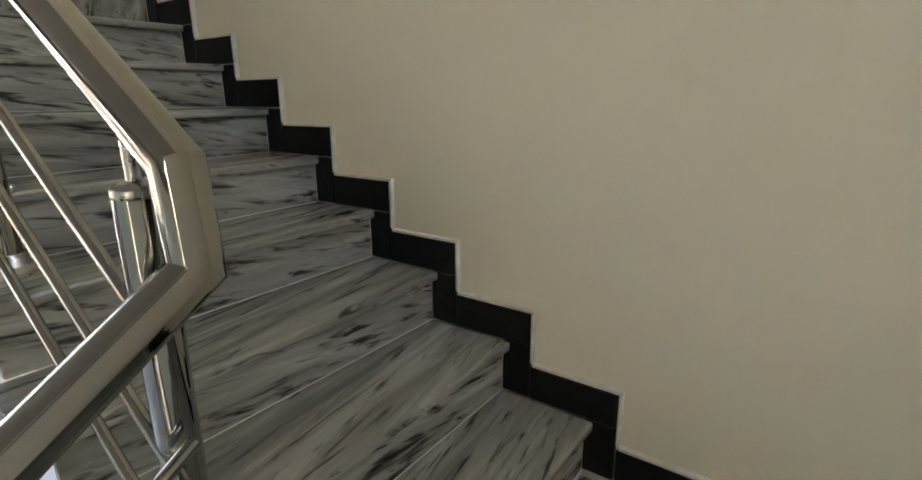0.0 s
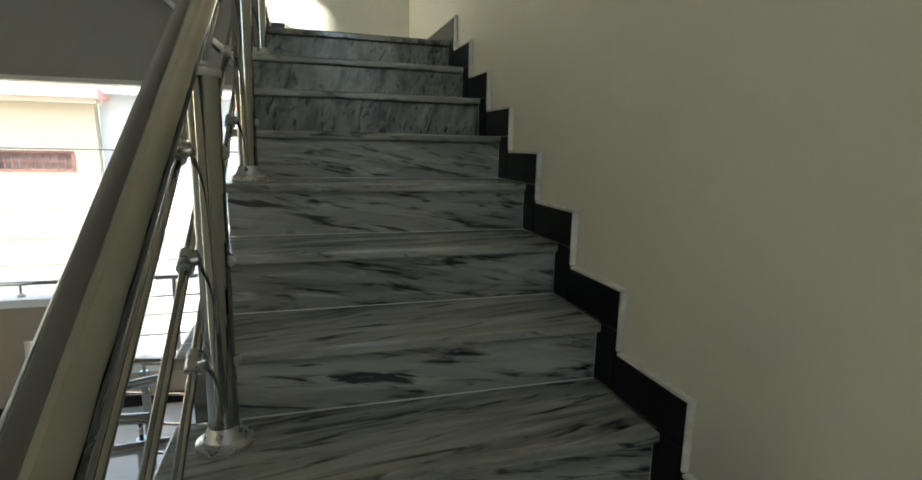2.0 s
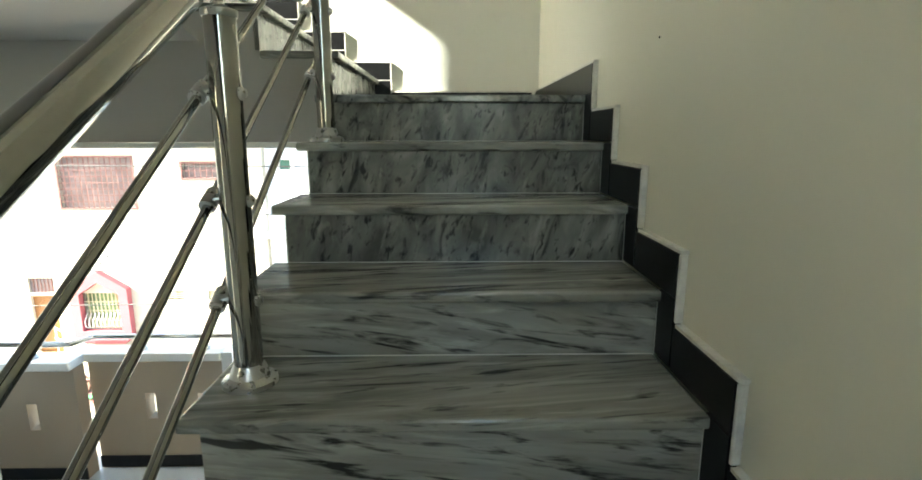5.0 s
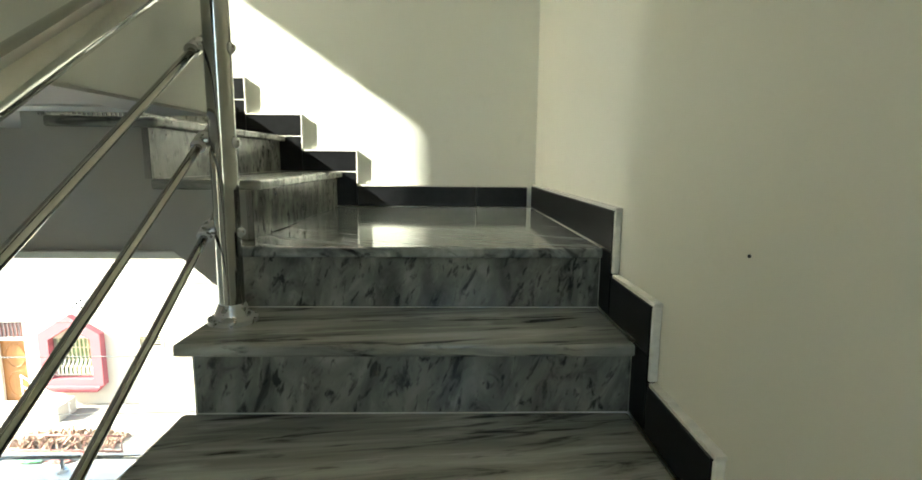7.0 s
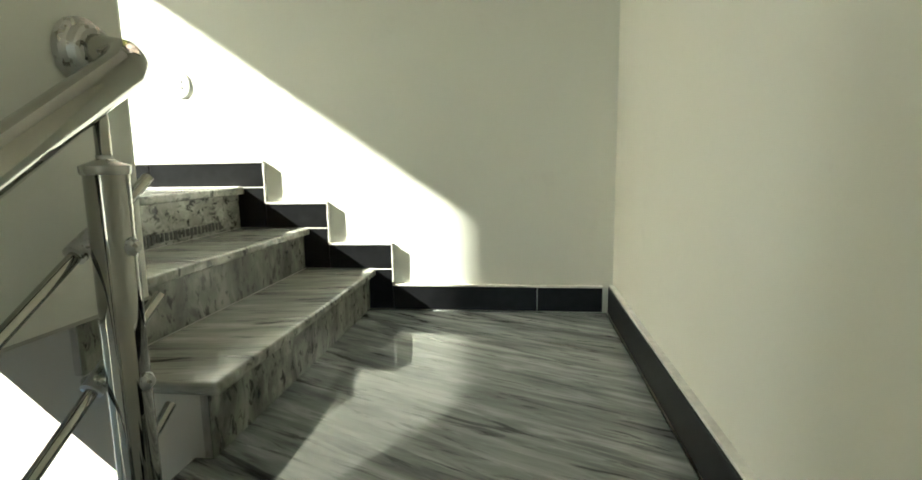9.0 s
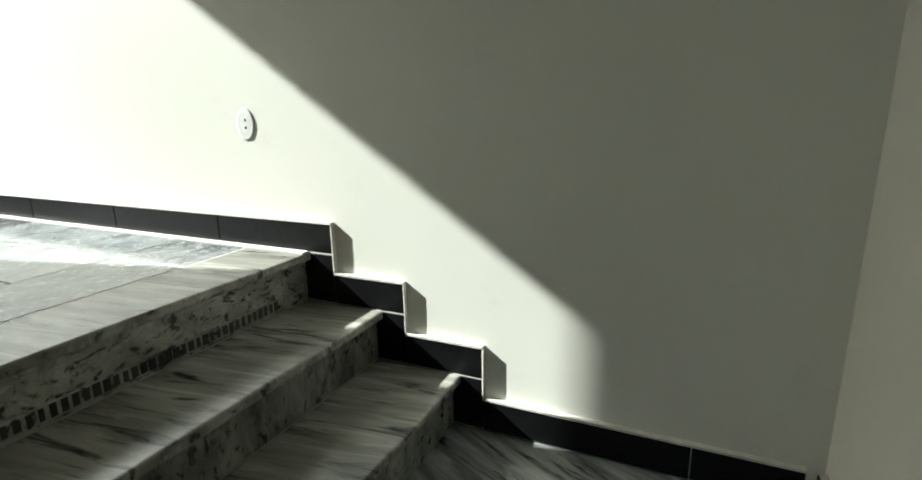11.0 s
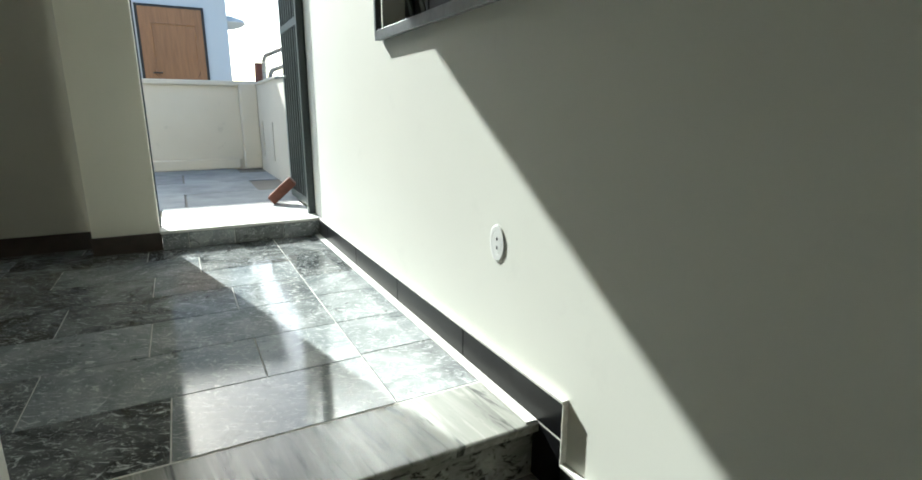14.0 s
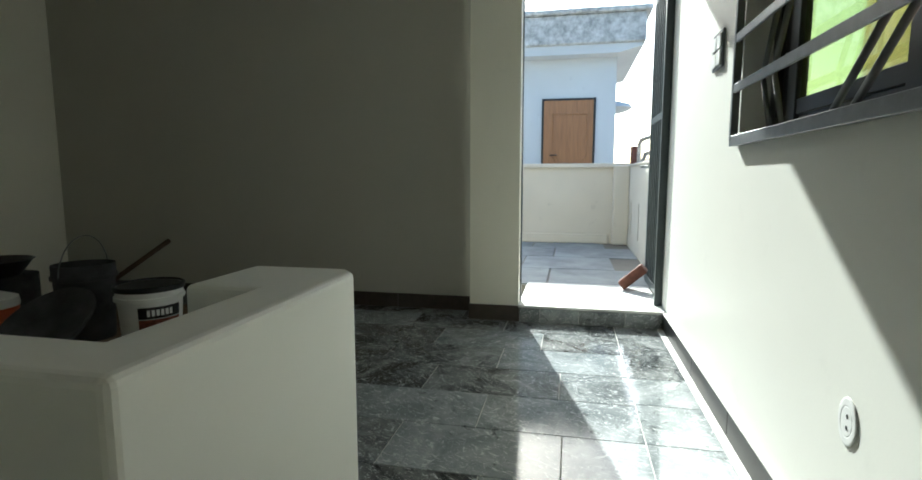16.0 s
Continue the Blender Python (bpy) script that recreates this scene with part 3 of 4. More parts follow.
offs = [0.43, 0.70, 0.36, 0.68, 0.35, 0.56, 0.30, 0.6]
for i, (a, b) in enumerate(zip(rows_x, rows_x[1:])):
    b = max(b, XW)
    y = 1.01
    stop = YS
    cut = offs[i % len(offs)]
    while y > stop + 0.01:
        n = max(stop, cut)
        floor_tile(a, b, n, y)
        y = n
        cut = n - 0.64
    floor_tile(a - 0.02 * (i % 2), b - 0.02 * ((i + 1) % 2) if b > XW else b, 1.01, YB - ST)

sill = thing("threshold", "raised door threshold with pale top and dark tiled face", "threshold", kind="structure")
part("core", boxm((XD - 0.82, 0.38, 0.30), (XD - 0.013, YB, ZU + 0.10)), GROUT, sill)
part("top", boxm((XD - 0.83, 0.371, ZU + 0.10), (XD, YB - 0.001, ZU + 0.118), 0.003), CHIPS, sill)
for a, b in ((0.38, 0.52), (0.523, 0.78), (0.783, 1.08), (1.083, YB - ST)):
    part("tile", boxm((XD - 0.012, a, ZU + 0.002), (XD - 0.001, b, ZU + 0.099), 0.0015), SLATE, sill)

# ---- window in the back wall ----
win = tagged(new("window_1"), "grey steel grille over a dark sliding window with green glass", "window", kind="structure")
part("window_frame", wall_with_holes("y", YB + 0.10, 0.05, WX0, WX1, WZ0, WZ1, [(WX0 + 0.06, WX1 - 0.06, WZ0 + 0.06, WZ1 - 0.06)]), DARKM, win)
for x in (-2.52, -1.86):
    part("stile", boxm((x - 0.035, YB + 0.085, WZ0 + 0.02), (x + 0.035, YB + 0.125, WZ1 - 0.02), 0.003), DARKM, win)
part("sash_rail", boxm((-2.50, YB + 0.09, WZ0 + 0.05), (-1.88, YB + 0.12, WZ0 + 0.10), 0.003), DARKM, win)
gl = part("pane", boxm((-2.485, YB + 0.100, WZ0 + 0.09), (-1.895, YB + 0.106, WZ1 - 0.05)), GREENG, win, "green tinted glass pane")
gl.visible_shadow = False
part("dark_screen", boxm((WX0 + 0.05, YB + 0.12, WZ0 + 0.05), (-2.545, YB + 0.128, WZ1 - 0.05)), SLOTM, win, "black insect screen")
part("window_sill", boxm((WX0 + 0.002, YB - 0.012, WZ0 - 0.016), (WX1 - 0.002, YB + 0.09, WZ0 - 0.001), 0.002), DARKM, win)
grl = tagged(new("window_grille"), "grey painted steel grille of flat bars and slanting rods", "grille")
gz = [WZ0 + 0.180 + 0.185 * i for i in range(6)]
part("bottom_rail", boxm((WX0 - 0.02, YB - 0.024, WZ0 - 0.034), (WX1 + 0.04, YB - 0.004, WZ0 - 0.018), 0.003), GREYM, grl)
part("bottom_face", boxm((WX0 - 0.02, YB - 0.030, WZ0 - 0.036), (WX1 + 0.04, YB - 0.0245, WZ0 + 0.004), 0.002), GREYM, grl)
for i, z in enumerate(gz):
    part("bar", boxm((WX0 - 0.005, YB - 0.030, z - 0.017), (WX1 + 0.02, YB - 0.020, z + 0.017), 0.002), GREYM, grl)
for x in (WX0 - 0.02, WX1 + 0.02):
    part("upright", boxm((x, YB - 0.0315, WZ0 - 0.017), (x + 0.02, YB - 0.004, WZ1 + 0.01), 0.002), GREYM, grl)
gz = [WZ0 - 0.005] + gz
for i in range(6):
    sgn = 1 if i % 2 else -1
    for j, xc in enumerate((-2.40, -1.84, -1.30)):
        sg = sgn if j % 2 == 0 else -sgn
        for o in (-0.05, 0.05):
            dx = 0.05 if j == 0 else 0.11
            part("rod", shade(rod(bmesh.new(), (xc + o - sg * dx, YB - 0.011, gz[i]), (xc + o + sg * dx, YB - 0.011, gz[i + 1]), 0.009, 8)), GREYM, grl)
# a beige wall and a tarpaulin outside the window
ow = setting("wall_outside", boxm((-4.1, 2.35, 0.2), (1.5, 2.55, 4.6)), paint("peach outside wall paint", (0.66, 0.52, 0.42), 0.8), "peach plaster wall outside the window", "wall")
random.seed(4)
bm = bmesh.new()
bmesh.ops.create_icosphere(bm, subdivisions=4, radius=1.0)
for v in bm.verts:
    n = noise.noise(v.co * 2.3) * 0.22 + noise.noise(v.co * 6.0) * 0.08
    d = v.co.normalized() * (1 + n)
    v.co = Vector((d.x * 0.34, max(-0.17, min(0.1, d.y * 0.18)), d.z * 0.22))
tagged(part("tarpaulin", shade(bm), plain("grey black crumpled cloth", (0.10, 0.10, 0.105), 0.6, var=0.6, scale=9)), "crumpled grey cloth hanging on the outside wall", "cloth").location = (-0.75, 2.235, 2.28)

# ---- socket and switch ----
sock = tagged(new("wall_socket"), "white oval plastic wall socket with two holes", "socket")
p = part("plate", lathe([(0.050, 0), (0.050, 0.005), (0.046, 0.010), (0.034, 0.011), (0.031, 0.009), (0.029, 0.011), (0.002, 0.011)], 28), PLASTIC, sock)
for dz in (-0.012, 0.012):
    h = part("hole", lathe([(0.005, 0), (0.005, 0.003)], 10), SLOTM, sock)
    h.location = (0.004, dz, 0.011)
sock.matrix_basis = pose(-1.82, YB - 0.001, 0.985, 90, 0, 0) @ Matrix.Diagonal((0.82, 1.12, 0.32, 1))
sw = tagged(new("light_switch"), "grey four-gang plastic light switch plate", "switch")
part("plate", boxm((-3.18, YB - 0.012, 2.00), (-3.02, YB - 0.001, 2.16), 0.004, 2), GREYM, sw)
for i in range(2):
    for j in range(2):
        part("rocker", boxm((-3.168 + i * 0.072, YB - 0.018, 2.012 + j * 0.07), (-3.104 + i * 0.072, YB - 0.0125, 2.074 + j * 0.07), 0.003), PLASTIC, sw)

# small nail in the stair wall
tagged(part("nail", shade(rod(bmesh.new(), (WE - 0.003, -0.67, 0.10), (WE + 0.01, -0.67, 0.10), 0.0028, 8)), SLOTM), "small dark nail in the cream wall", "nail")

# ---- terrace gate and brick ----
gate = tagged(new("gate"), "dark green grey ribbed steel gate standing open", "gate")
GX0, GX1, GY = -5.12, XD - 0.225, YB - 0.005
part("gate_frame", wall_with_holes("y", GY, 0.04, GX0, GX1, ZU + 0.135, 2.93, [(GX0 + 0.05, GX1 - 0.05, ZU + 0.19, 1.95), (GX0 + 0.05, GX1 - 0.05, 2.0, 2.88)]), GATEM, gate)
part("sheet", boxm((GX0 + 0.04, GY + 0.018, ZU + 0.18), (GX1 - 0.04, GY + 0.022, 2.89)), GATEM, gate)
for i in range(9):
    x = GX0 + 0.11 + i * 0.085
    part("rib", boxm((x - 0.012, GY + 0.002, ZU + 0.19), (x + 0.012, GY + 0.018, 2.88), 0.003), GATEM, gate)
bt = part("bolt", tube([(GX0 + 0.25, GY - 0.03, 1.62), (GX0 + 0.02, GY - 0.03, 1.62), (GX0 + 0.02, GY - 0.07, 1.62)], 0.010, 10), STEEL2, gate)
fr = tagged(new("door_frame"), "dark steel frame of the terrace door", "door frame", kind="structure")
part("jamb", boxm((XD - 0.218, YB - 0.05, ZU + 0.119), (XD - 0.17, YB - 0.001, DOORTOP)), GATEM, fr)
part("jamb", boxm((XD - 0.17, 0.3705, ZU + 0.119), (XD - 0.13, 0.378, DOORTOP)), GATEM, fr)
part("head", boxm((XD - 0.18, 0.379, DOORTOP - 0.02), (XD - 0.13, YB - 0.051, DOORTOP)), GATEM, fr)
bk = boxm((-0.1125, -0.055, -0.0375), (0.1125, 0.055, 0.0375), 0.006, 2)
bmesh.ops.subdivide_edges(bk, edges=bk.edges, cuts=1)
for v in bk.verts:
    v.co += Vector((noise.noise(v.co * 40), noise.noise(v.co * 37 + Vector((3, 1, 2))), noise.noise(v.co * 43))) * 0.003
brick = tagged(part("brick", bk, BRICKM), "worn red clay brick tilted against the open gate", "brick")
brick.matrix_basis = pose(-4.78, 1.20, ZU + 0.222, 0, -42, 78)

# ---- roof terrace ----
ZR = ZU + 0.105
tf = thing("terrace_floor", "weathered pale concrete roof terrace slabs", "floor", kind="structure")
part("bed", boxm((-8.0, -4.0, 0.30), (XD - 0.821, 1.64, ZR - 0.012)), STREETM, tf)
for i in range(4):
    for j in range(6):
        x0, y1 = -4.915 - i * 0.80, 1.44 - j * 0.92 - (0.3 if i % 2 else 0)
        part("slab", boxm((x0 - 0.785, y1 - 0.905, ZR - 0.011), (x0, min(y1, 1.44), ZR + 0.002 * ((i * 3 + j) % 3)), 0.004), CONC, tf)
tw = thing("terrace_wall", "weathered cream plaster terrace wall with peeling base", "wall", kind="structure")
part("far_wall", boxm((-8.02, -4.0, 0.3), (-7.85, 1.60, 1.66)), TERR, tw)
part("coping", boxm((-8.06, -4.0, 1.66), (-7.80, 1.60, 1.72), 0.01), TERR, tw)
part("plinth", boxm((-7.849, -4.0, ZR), (-7.80, 1.20, ZR + 0.13), 0.012), TERR, tw)
part("pillar", boxm((-7.849, 1.25, ZR), (-7.70, 1.449, 1.69), 0.012), TERR, tw)
part("side_wall", wall_with_holes("y", 1.45, 0.15, -7.85, XD - 0.20, 0.3, 1.67, [(-7.44, -7.37, 0.82, 1.24), (-6.70, -6.63, 0.82, 1.24)]), TERR, tw)
part("side_coping", boxm((-7.85, 1.43, 1.67), (XD - 0.20, 1.62, 1.70), 0.006), TERR, tw)
for x in (-7.405, -6.665):
    part("slot_back", boxm((x - 0.05, 1.60, 0.80), (x + 0.05, 1.61, 1.26)), SLOTM, tw)
pipes = tagged(new("pipe_stack"), "bent grey metal pipes lying on the terrace wall", "pipes")
part("pipe", tube([(-7.3, 1.50, 1.72), (-7.25, 1.50, 1.93), (-7.1, 1.50, 1.97), (-6.0, 1.54, 1.96)], 0.022, 10), STEEL2, pipes)
part("pipe", tube([(-7.2, 1.53, 1.72), (-6.9, 1.53, 1.80), (-5.8, 1.55, 1.80)], 0.022, 10), STEEL2, pipes)
part("pipe", tube([(-7.1, 1.56, 1.722), (-5.7, 1.56, 1.722)], 0.022, 10), GREYM, pipes)
b2 = copy_thing(brick, pose(-7.60, 1.50, 1.752 + 0.06, 0, 90, 20))
b2["label"] = "red brick standing on the terrace wall"

# neighbour's stair tower beyond the terrace
nb = tagged(new("neighbour_tower"), "bluish white rooftop stair room with weathered cornice and brown door", "building")
NX = -10.7
part("wall", wall_with_holes("x", NX - 3.0, 3.0, -5.0, 1.46, -1.0, 3.80, []), HOUSEB, nb)
part("soffit", prism([(-5.2, 3.70), (1.46, 3.70), (1.85, 3.80), (1.85, 3.86), (-5.2, 3.86)], "x", NX - 3.2, NX + 0.35), HOUSEB, nb)
crn = boxm((NX - 3.3, -5.3, 3.861), (NX + 0.42, 1.90, 4.36), 0.02)
part("cornice", crn, ROCK, nb, "crumbling grey cornice")
part("cornice_cap", boxm((NX - 3.4, -5.4, 4.361), (NX + 0.50, 1.99, 4.44), 0.02), ROCK, nb)
dr = part("door", boxm((NX + 0.002, 0.17, 0.75), (NX + 0.045, 1.07, 2.95), 0.004), WOODD, nb, "brown wooden door with carved arches")
part("door_frame", wall_with_holes("x", NX + 0.001, 0.03, 0.13, 1.11, 0.75, 2.99, [(0.17, 1.07, 0.75, 2.95)]), SLOTM, dr)
for k in range(3):
    r = 0.33 - k * 0.07
    pts = [(NX + 0.05, 0.65 + r * math.cos(a), 2.0 - 0.16 * k + 0.22 * math.sin(a)) for a in [math.pi + math.pi * i / 10 for i in range(11)]]
    part("carving", tube(pts, 0.014, 8), WOODD, dr)
part("carving", tube([(NX + 0.05, 0.34, 2.1), (NX + 0.05, 0.34, 2.7), (NX + 0.05, 0.96, 2.7), (NX + 0.05, 0.96, 2.1)], 0.012, 8), WOODD, dr)
part("handle", tube([(NX + 0.05, 0.30, 1.95), (NX + 0.10, 0.30, 1.95), (NX + 0.10, 0.42, 1.95)], 0.012, 8), DARKM, dr)
cap = part("shade", lathe([(0.05, -0.10), (0.20, -0.05), (0.27, 0.0), (0.22, 0.06), (0.03, 0.12)], 20), HOUSEB, nb)
cap.location = (NX - 0.3, 1.52, 2.83)

# ---- builder's things on the upper floor ----
FZ = ZU
board = tagged(part("plywood_board", boxm((-4.0, -3.3, FZ + 0.001), (-2.05, -0.95, FZ + 0.013), 0.002), plain("dusty brown plywood", (0.16, 0.10, 0.06), 0.8, var=0.5, scale=4)),
               "dusty brown plywood board lying on the floor", "board")
BZ = FZ + 0.0135


def bucket(name, label, body_mat, r, h, at, lid_mat=None, lab=False, rim_mat=None, handle=False):
    t = tagged(new(name), label, "bucket")
    part("body", lathe([(r * 0.84, 0), (r * 0.85, 0.01), (r * 0.97, h * 0.80), (r * 1.05, h * 0.81), (r * 1.05, h * 0.86), (r, h * 0.87), (r, h), (r * 0.96, h), (r * 0.8, 0.02)], 36), body_mat, t)
    if lid_mat:
        part("lid", lathe([(r * 1.06, h * 0.95), (r * 1.07, h * 0.96), (r * 1.07, h * 1.02), (r * 1.02, h * 1.03), (r * 0.98, h * 1.0), (0.01, h * 1.0)], 36), lid_mat, t)
    if lab:
        for z0, z1, m, o in ((0.12, 0.56, PLABEL, 0.0), (0.57, 0.74, SLOTM, 0.0)):
            bm = bmesh.new()
            ring = []
            for i in range(13):
                a = radians(20 + 80 * i / 12)
                rr0, rr1 = r * (0.85 + 0.15 * z0) + 0.002, r * (0.85 + 0.15 * z1) + 0.002
                ring.append((bm.verts.new((rr0 * math.cos(a), rr0 * math.sin(a), z0 * h)), bm.verts.new((rr1 * math.cos(a), rr1 * math.sin(a), z1 * h))))
            for q0, q1 in zip(ring, ring[1:]):
                bm.faces.new((q0[0], q1[0], q1[1], q0[1]))
            bmesh.ops.solidify(bm, geom=bm.faces, thickness=0.001)
            part("label", bm, m, t)
        bm = bmesh.new()
        for i in range(6):
            a = radians(38 + 8 * i)
            rr = r * (0.85 + 0.15 * 0.65) + 0.0045
            c = Vector((rr * math.cos(a), rr * math.sin(a), 0.655 * h))
            bmesh.ops.create_cube(bm, size=1, matrix=Matrix.Translation(c) @ Matrix.Rotation(a, 4, "Z") @ Matrix.Diagonal((0.002, r * 0.09, h * 0.09, 1)))
        part("lettering", bm, PLASTIC, t)
    if handle:
        pts = [(r * 1.03 * math.cos(a), 0.02 * math.sin(a), h * 0.85 + 0.24 * math.sin(a)) for a in [math.pi * i / 14 for i in range(15)]]
        part("handle", tube(pts, 0.004, 8), GREYM, t)
    else:
        pts = [(r * 1.07 * math.cos(a), r * 1.07 * math.sin(a), h * 0.82 - 0.12 * math.sin((a - 3.2) / 1.9 * math.pi)) for a in [3.2 + 1.9 * i / 10 for i in range(11)]]
        part("handle", tube(pts, 0.005, 8), PLASTIC, t)
    t.location = at
    return t


PLABEL = plain("red brown printed label", (0.30, 0.10, 0.06), 0.5, var=0.7, scale=40)
BLACKP = plain("black plastic", (0.015, 0.015, 0.016), 0.4, var=0.3)
DUSTY = plain("cement-dusted black rubber", (0.06, 0.06, 0.06), 0.8, var=0.7, scale=6)
bucket("paint_bucket", "white plastic emulsion paint bucket with black lid and label", PLASTIC, 0.168, 0.38, (-3.02, -1.60, BZ), BLACKP, True)
bucket("rubber_bucket", "black cement-dusted bucket with a raised wire handle", DUSTY, 0.165, 0.46, (-3.15, -2.18, BZ), None, False, None, True)
pan = tagged(part("mixing_pan", lathe([(0.10, 0), (0.17, 0.02), (0.235, 0.085), (0.25, 0.09), (0.24, 0.095), (0.16, 0.03), (0.01, 0.02)], 36), DUSTY), "shallow dark iron mixing pan tilted beside the bucket", "pan")
pan.matrix_basis = pose(-2.72, -1.92, BZ + 0.165, 0, 35, 0)
stick = tagged(new("hoe"), "wooden-handled hoe leaning behind the buckets", "tool")
part("shaft", tube([(-3.38, -2.70, BZ + 0.01), (-3.38, -1.77, 1.134)], 0.016, 10), plain("dark old wood", (0.07, 0.042, 0.025), 0.7, var=0.4), stick)
part("blade", boxm((-3.47, -2.84, BZ), (-3.29, -2.69, BZ + 0.015), 0.003), GREYM, stick)
cool = tagged(new("water_cooler"), "orange plastic water cooler with white lid", "cooler")
ORANGE = plain("orange plastic", (0.50, 0.10, 0.03), 0.4, var=0.12)
part("body", lathe([(0.15, 0), (0.16, 0.01), (0.165, 0.25), (0.16, 0.26), (0.01, 0.26)], 32), ORANGE, cool)
part("lid", lathe([(0.168, 0.261), (0.170, 0.27), (0.165, 0.31), (0.10, 0.335), (0.01, 0.34)], 32), PLASTIC, cool)
cool.location = (-2.78, -2.48, BZ)
tub = tagged(new("stacked_tub"), "black rubber tub stacked on a crate", "tub")
part("crate", boxm((-3.45, -3.30, BZ), (-3.10, -2.88, BZ + 0.34), 0.01), DUSTY, tub)
part("tub", lathe([(0.14, 0.0), (0.21, 0.10), (0.225, 0.105), (0.21, 0.11), (0.13, 0.02), (0.01, 0.02)], 30), BLACKP, tub).location = (-3.20, -2.95, BZ + 0.341)

# ---- terrace below, open to the street ----
PY = 1.80
lf = thing("lower_floor", "white terrace floor tiles with small black corner motifs", "floor", kind="structure")
part("slab", boxm((-6.2, YSOUTH, ZT - 0.30), (XL - 0.10, PY + 0.16, ZT - 0.012)), GREYP, lf)
part("slab", boxm((XL - 0.0995, -2.2, ZT - 0.30), (WE - 0.001, PY + 0.16, ZT - 0.0125)), GREYP, lf)
tm = boxm((-0.298, -0.298, -0.011), (0.298, 0.298, 0.0), 0.001)
tme = bpy.data.meshes.new("tile")
tm.to_mesh(tme)
tm.free()
tme.materials.append(TILEW)
motif = prism([(-0.075, -0.005), (0.0, 0.022), (-0.012, 0.004), (0.075, 0.006), (0.0, -0.024), (0.012, -0.004)], "z", 0.0, 0.0015)
mme = bpy.data.meshes.new("motif")
motif.to_mesh(mme)
motif.free()
mme.materials.append(SLOTM)
for i in range(-2, 8):
    for j in range(8 if i >= 0 else 5):
        x, y = XL - 0.42 - i * 0.6, PY - 0.32 - j * 0.6
        piece("tile", tme, lf, (x, y, ZT))
        if (i + j) % 2 == 0:
            piece("motif", mme, lf, (x - 0.3, y - 0.3, ZT + 0.0005), (0, 0, 0.6))
tp = thing("terrace_parapet", "beige plaster terrace parapet with small slots and white coping", "parapet", kind="structure")
slots = [(x - 0.04, x + 0.04, -2.42, -2.20) for x in (-2.54, -2.96)]
part("wall_panel", wall_with_holes("y", PY, 0.12, -3.42, -2.36, ZT - 0.3, -1.915, slots), BEIGE, tp)
part("wall_panel", wall_with_holes("y", PY - 0.16, 0.12, -6.2, -3.422, ZT - 0.3, -1.915, [(x - 0.04, x + 0.04, -2.42, -2.20) for x in (-3.78, -4.22, -4.66, -5.1)]), BEIGE, tp)
part("wall_panel", wall_with_holes("y", PY, 0.12, -2.36, XL - 0.10, ZT - 0.3, -1.915, [(-2.31, -1.165, -2.50, -1.915)]), BEIGE, tp)
part("coping", boxm((-3.47, PY - 0.03, -1.914), (-2.36, PY + 0.15, -1.845), 0.006), WHITE, tp)
part("coping", boxm((-6.2, PY - 0.20, -1.914), (-3.424, PY + 0.0, -1.845), 0.006), WHITE, tp)
part("opening_frame", wall_with_holes("y", PY - 0.02, 0.16, -2.355, XL - 0.12, -2.54, -1.845, [(-2.27, -1.20, -2.46, -1.845)]), WHITE, tp, "white plaster frame round the open bay")
part("wall_panel", wall_with_holes("y", PY, 0.12, XL - 0.0995, WE - 0.001, ZT - 0.3, -1.915, [(-0.76, -0.68, -2.42, -2.20)]), BEIGE, tp)
part("coping", boxm((XL - 0.115, PY - 0.03, -1.914), (WE - 0.001, PY + 0.15, -1.845), 0.006), WHITE, tp)
part("base_tile", boxm((-3.42, PY - 0.012, ZT + 0.001), (WE - 0.002, PY - 0.001, ZT + 0.10)), BLACK, tp)
part("base_tile", boxm((-6.2, PY - 0.172, ZT + 0.001), (-3.424, PY - 0.161, ZT + 0.10)), BLACK, tp)
tr = tagged(new("terrace_railing"), "stainless steel handrail on short posts along the coping", "railing")
part("handrail", tube([(-6.2, PY - 0.10, -1.735), (-3.46, PY - 0.10, -1.735), (-3.38, PY + 0.06, -1.735), (WE - 0.002, PY + 0.06, -1.735)], 0.022, 14), STEEL, tr)
for x, y in ((-5.6, PY - 0.10), (-4.6, PY - 0.10), (-3.75, PY - 0.10), (-3.0, PY + 0.06), (-2.5, PY + 0.06)):
    pp = part("post", shade(rod(bmesh.new(), (x, y, -1.845), (x, y, -1.755), 0.012, 12)), STEEL, tr)
    q = part("flange", lathe([(0.03, 0), (0.03, 0.02), (0.015, 0.03)], 14), STEEL2, pp)
    q.location = (x, y, -1.844)
part("post", shade(rod(bmesh.new(), (-1.90, PY + 0.06, -2.46), (-1.90, PY + 0.06, -1.745), 0.022, 14)), STEEL, tr)
for z in (-1.90, -2.06, -2.24):
    part("rod", tube([(-2.26, PY + 0.06, z), (-1.21, PY + 0.06, z)], 0.009, 10), STEEL, tr)
col = setting("column", boxm((-4.10, 1.02, ZT), (-3.80, 1.32, -0.201), 0.006), WHITE, "white painted column on the lower terrace", "column")
setting("column_base", boxm((-4.112, 1.008, ZT + 0.001), (-3.788, 1.332, ZT + 0.10)), BLACK, "black tile base round the white column", "baseboard")
# railing of the stairs that go down from the lower terrace
lr = tagged(new("lower_railing"), "stainless steel railing with a looped end on the lower floor", "railing")
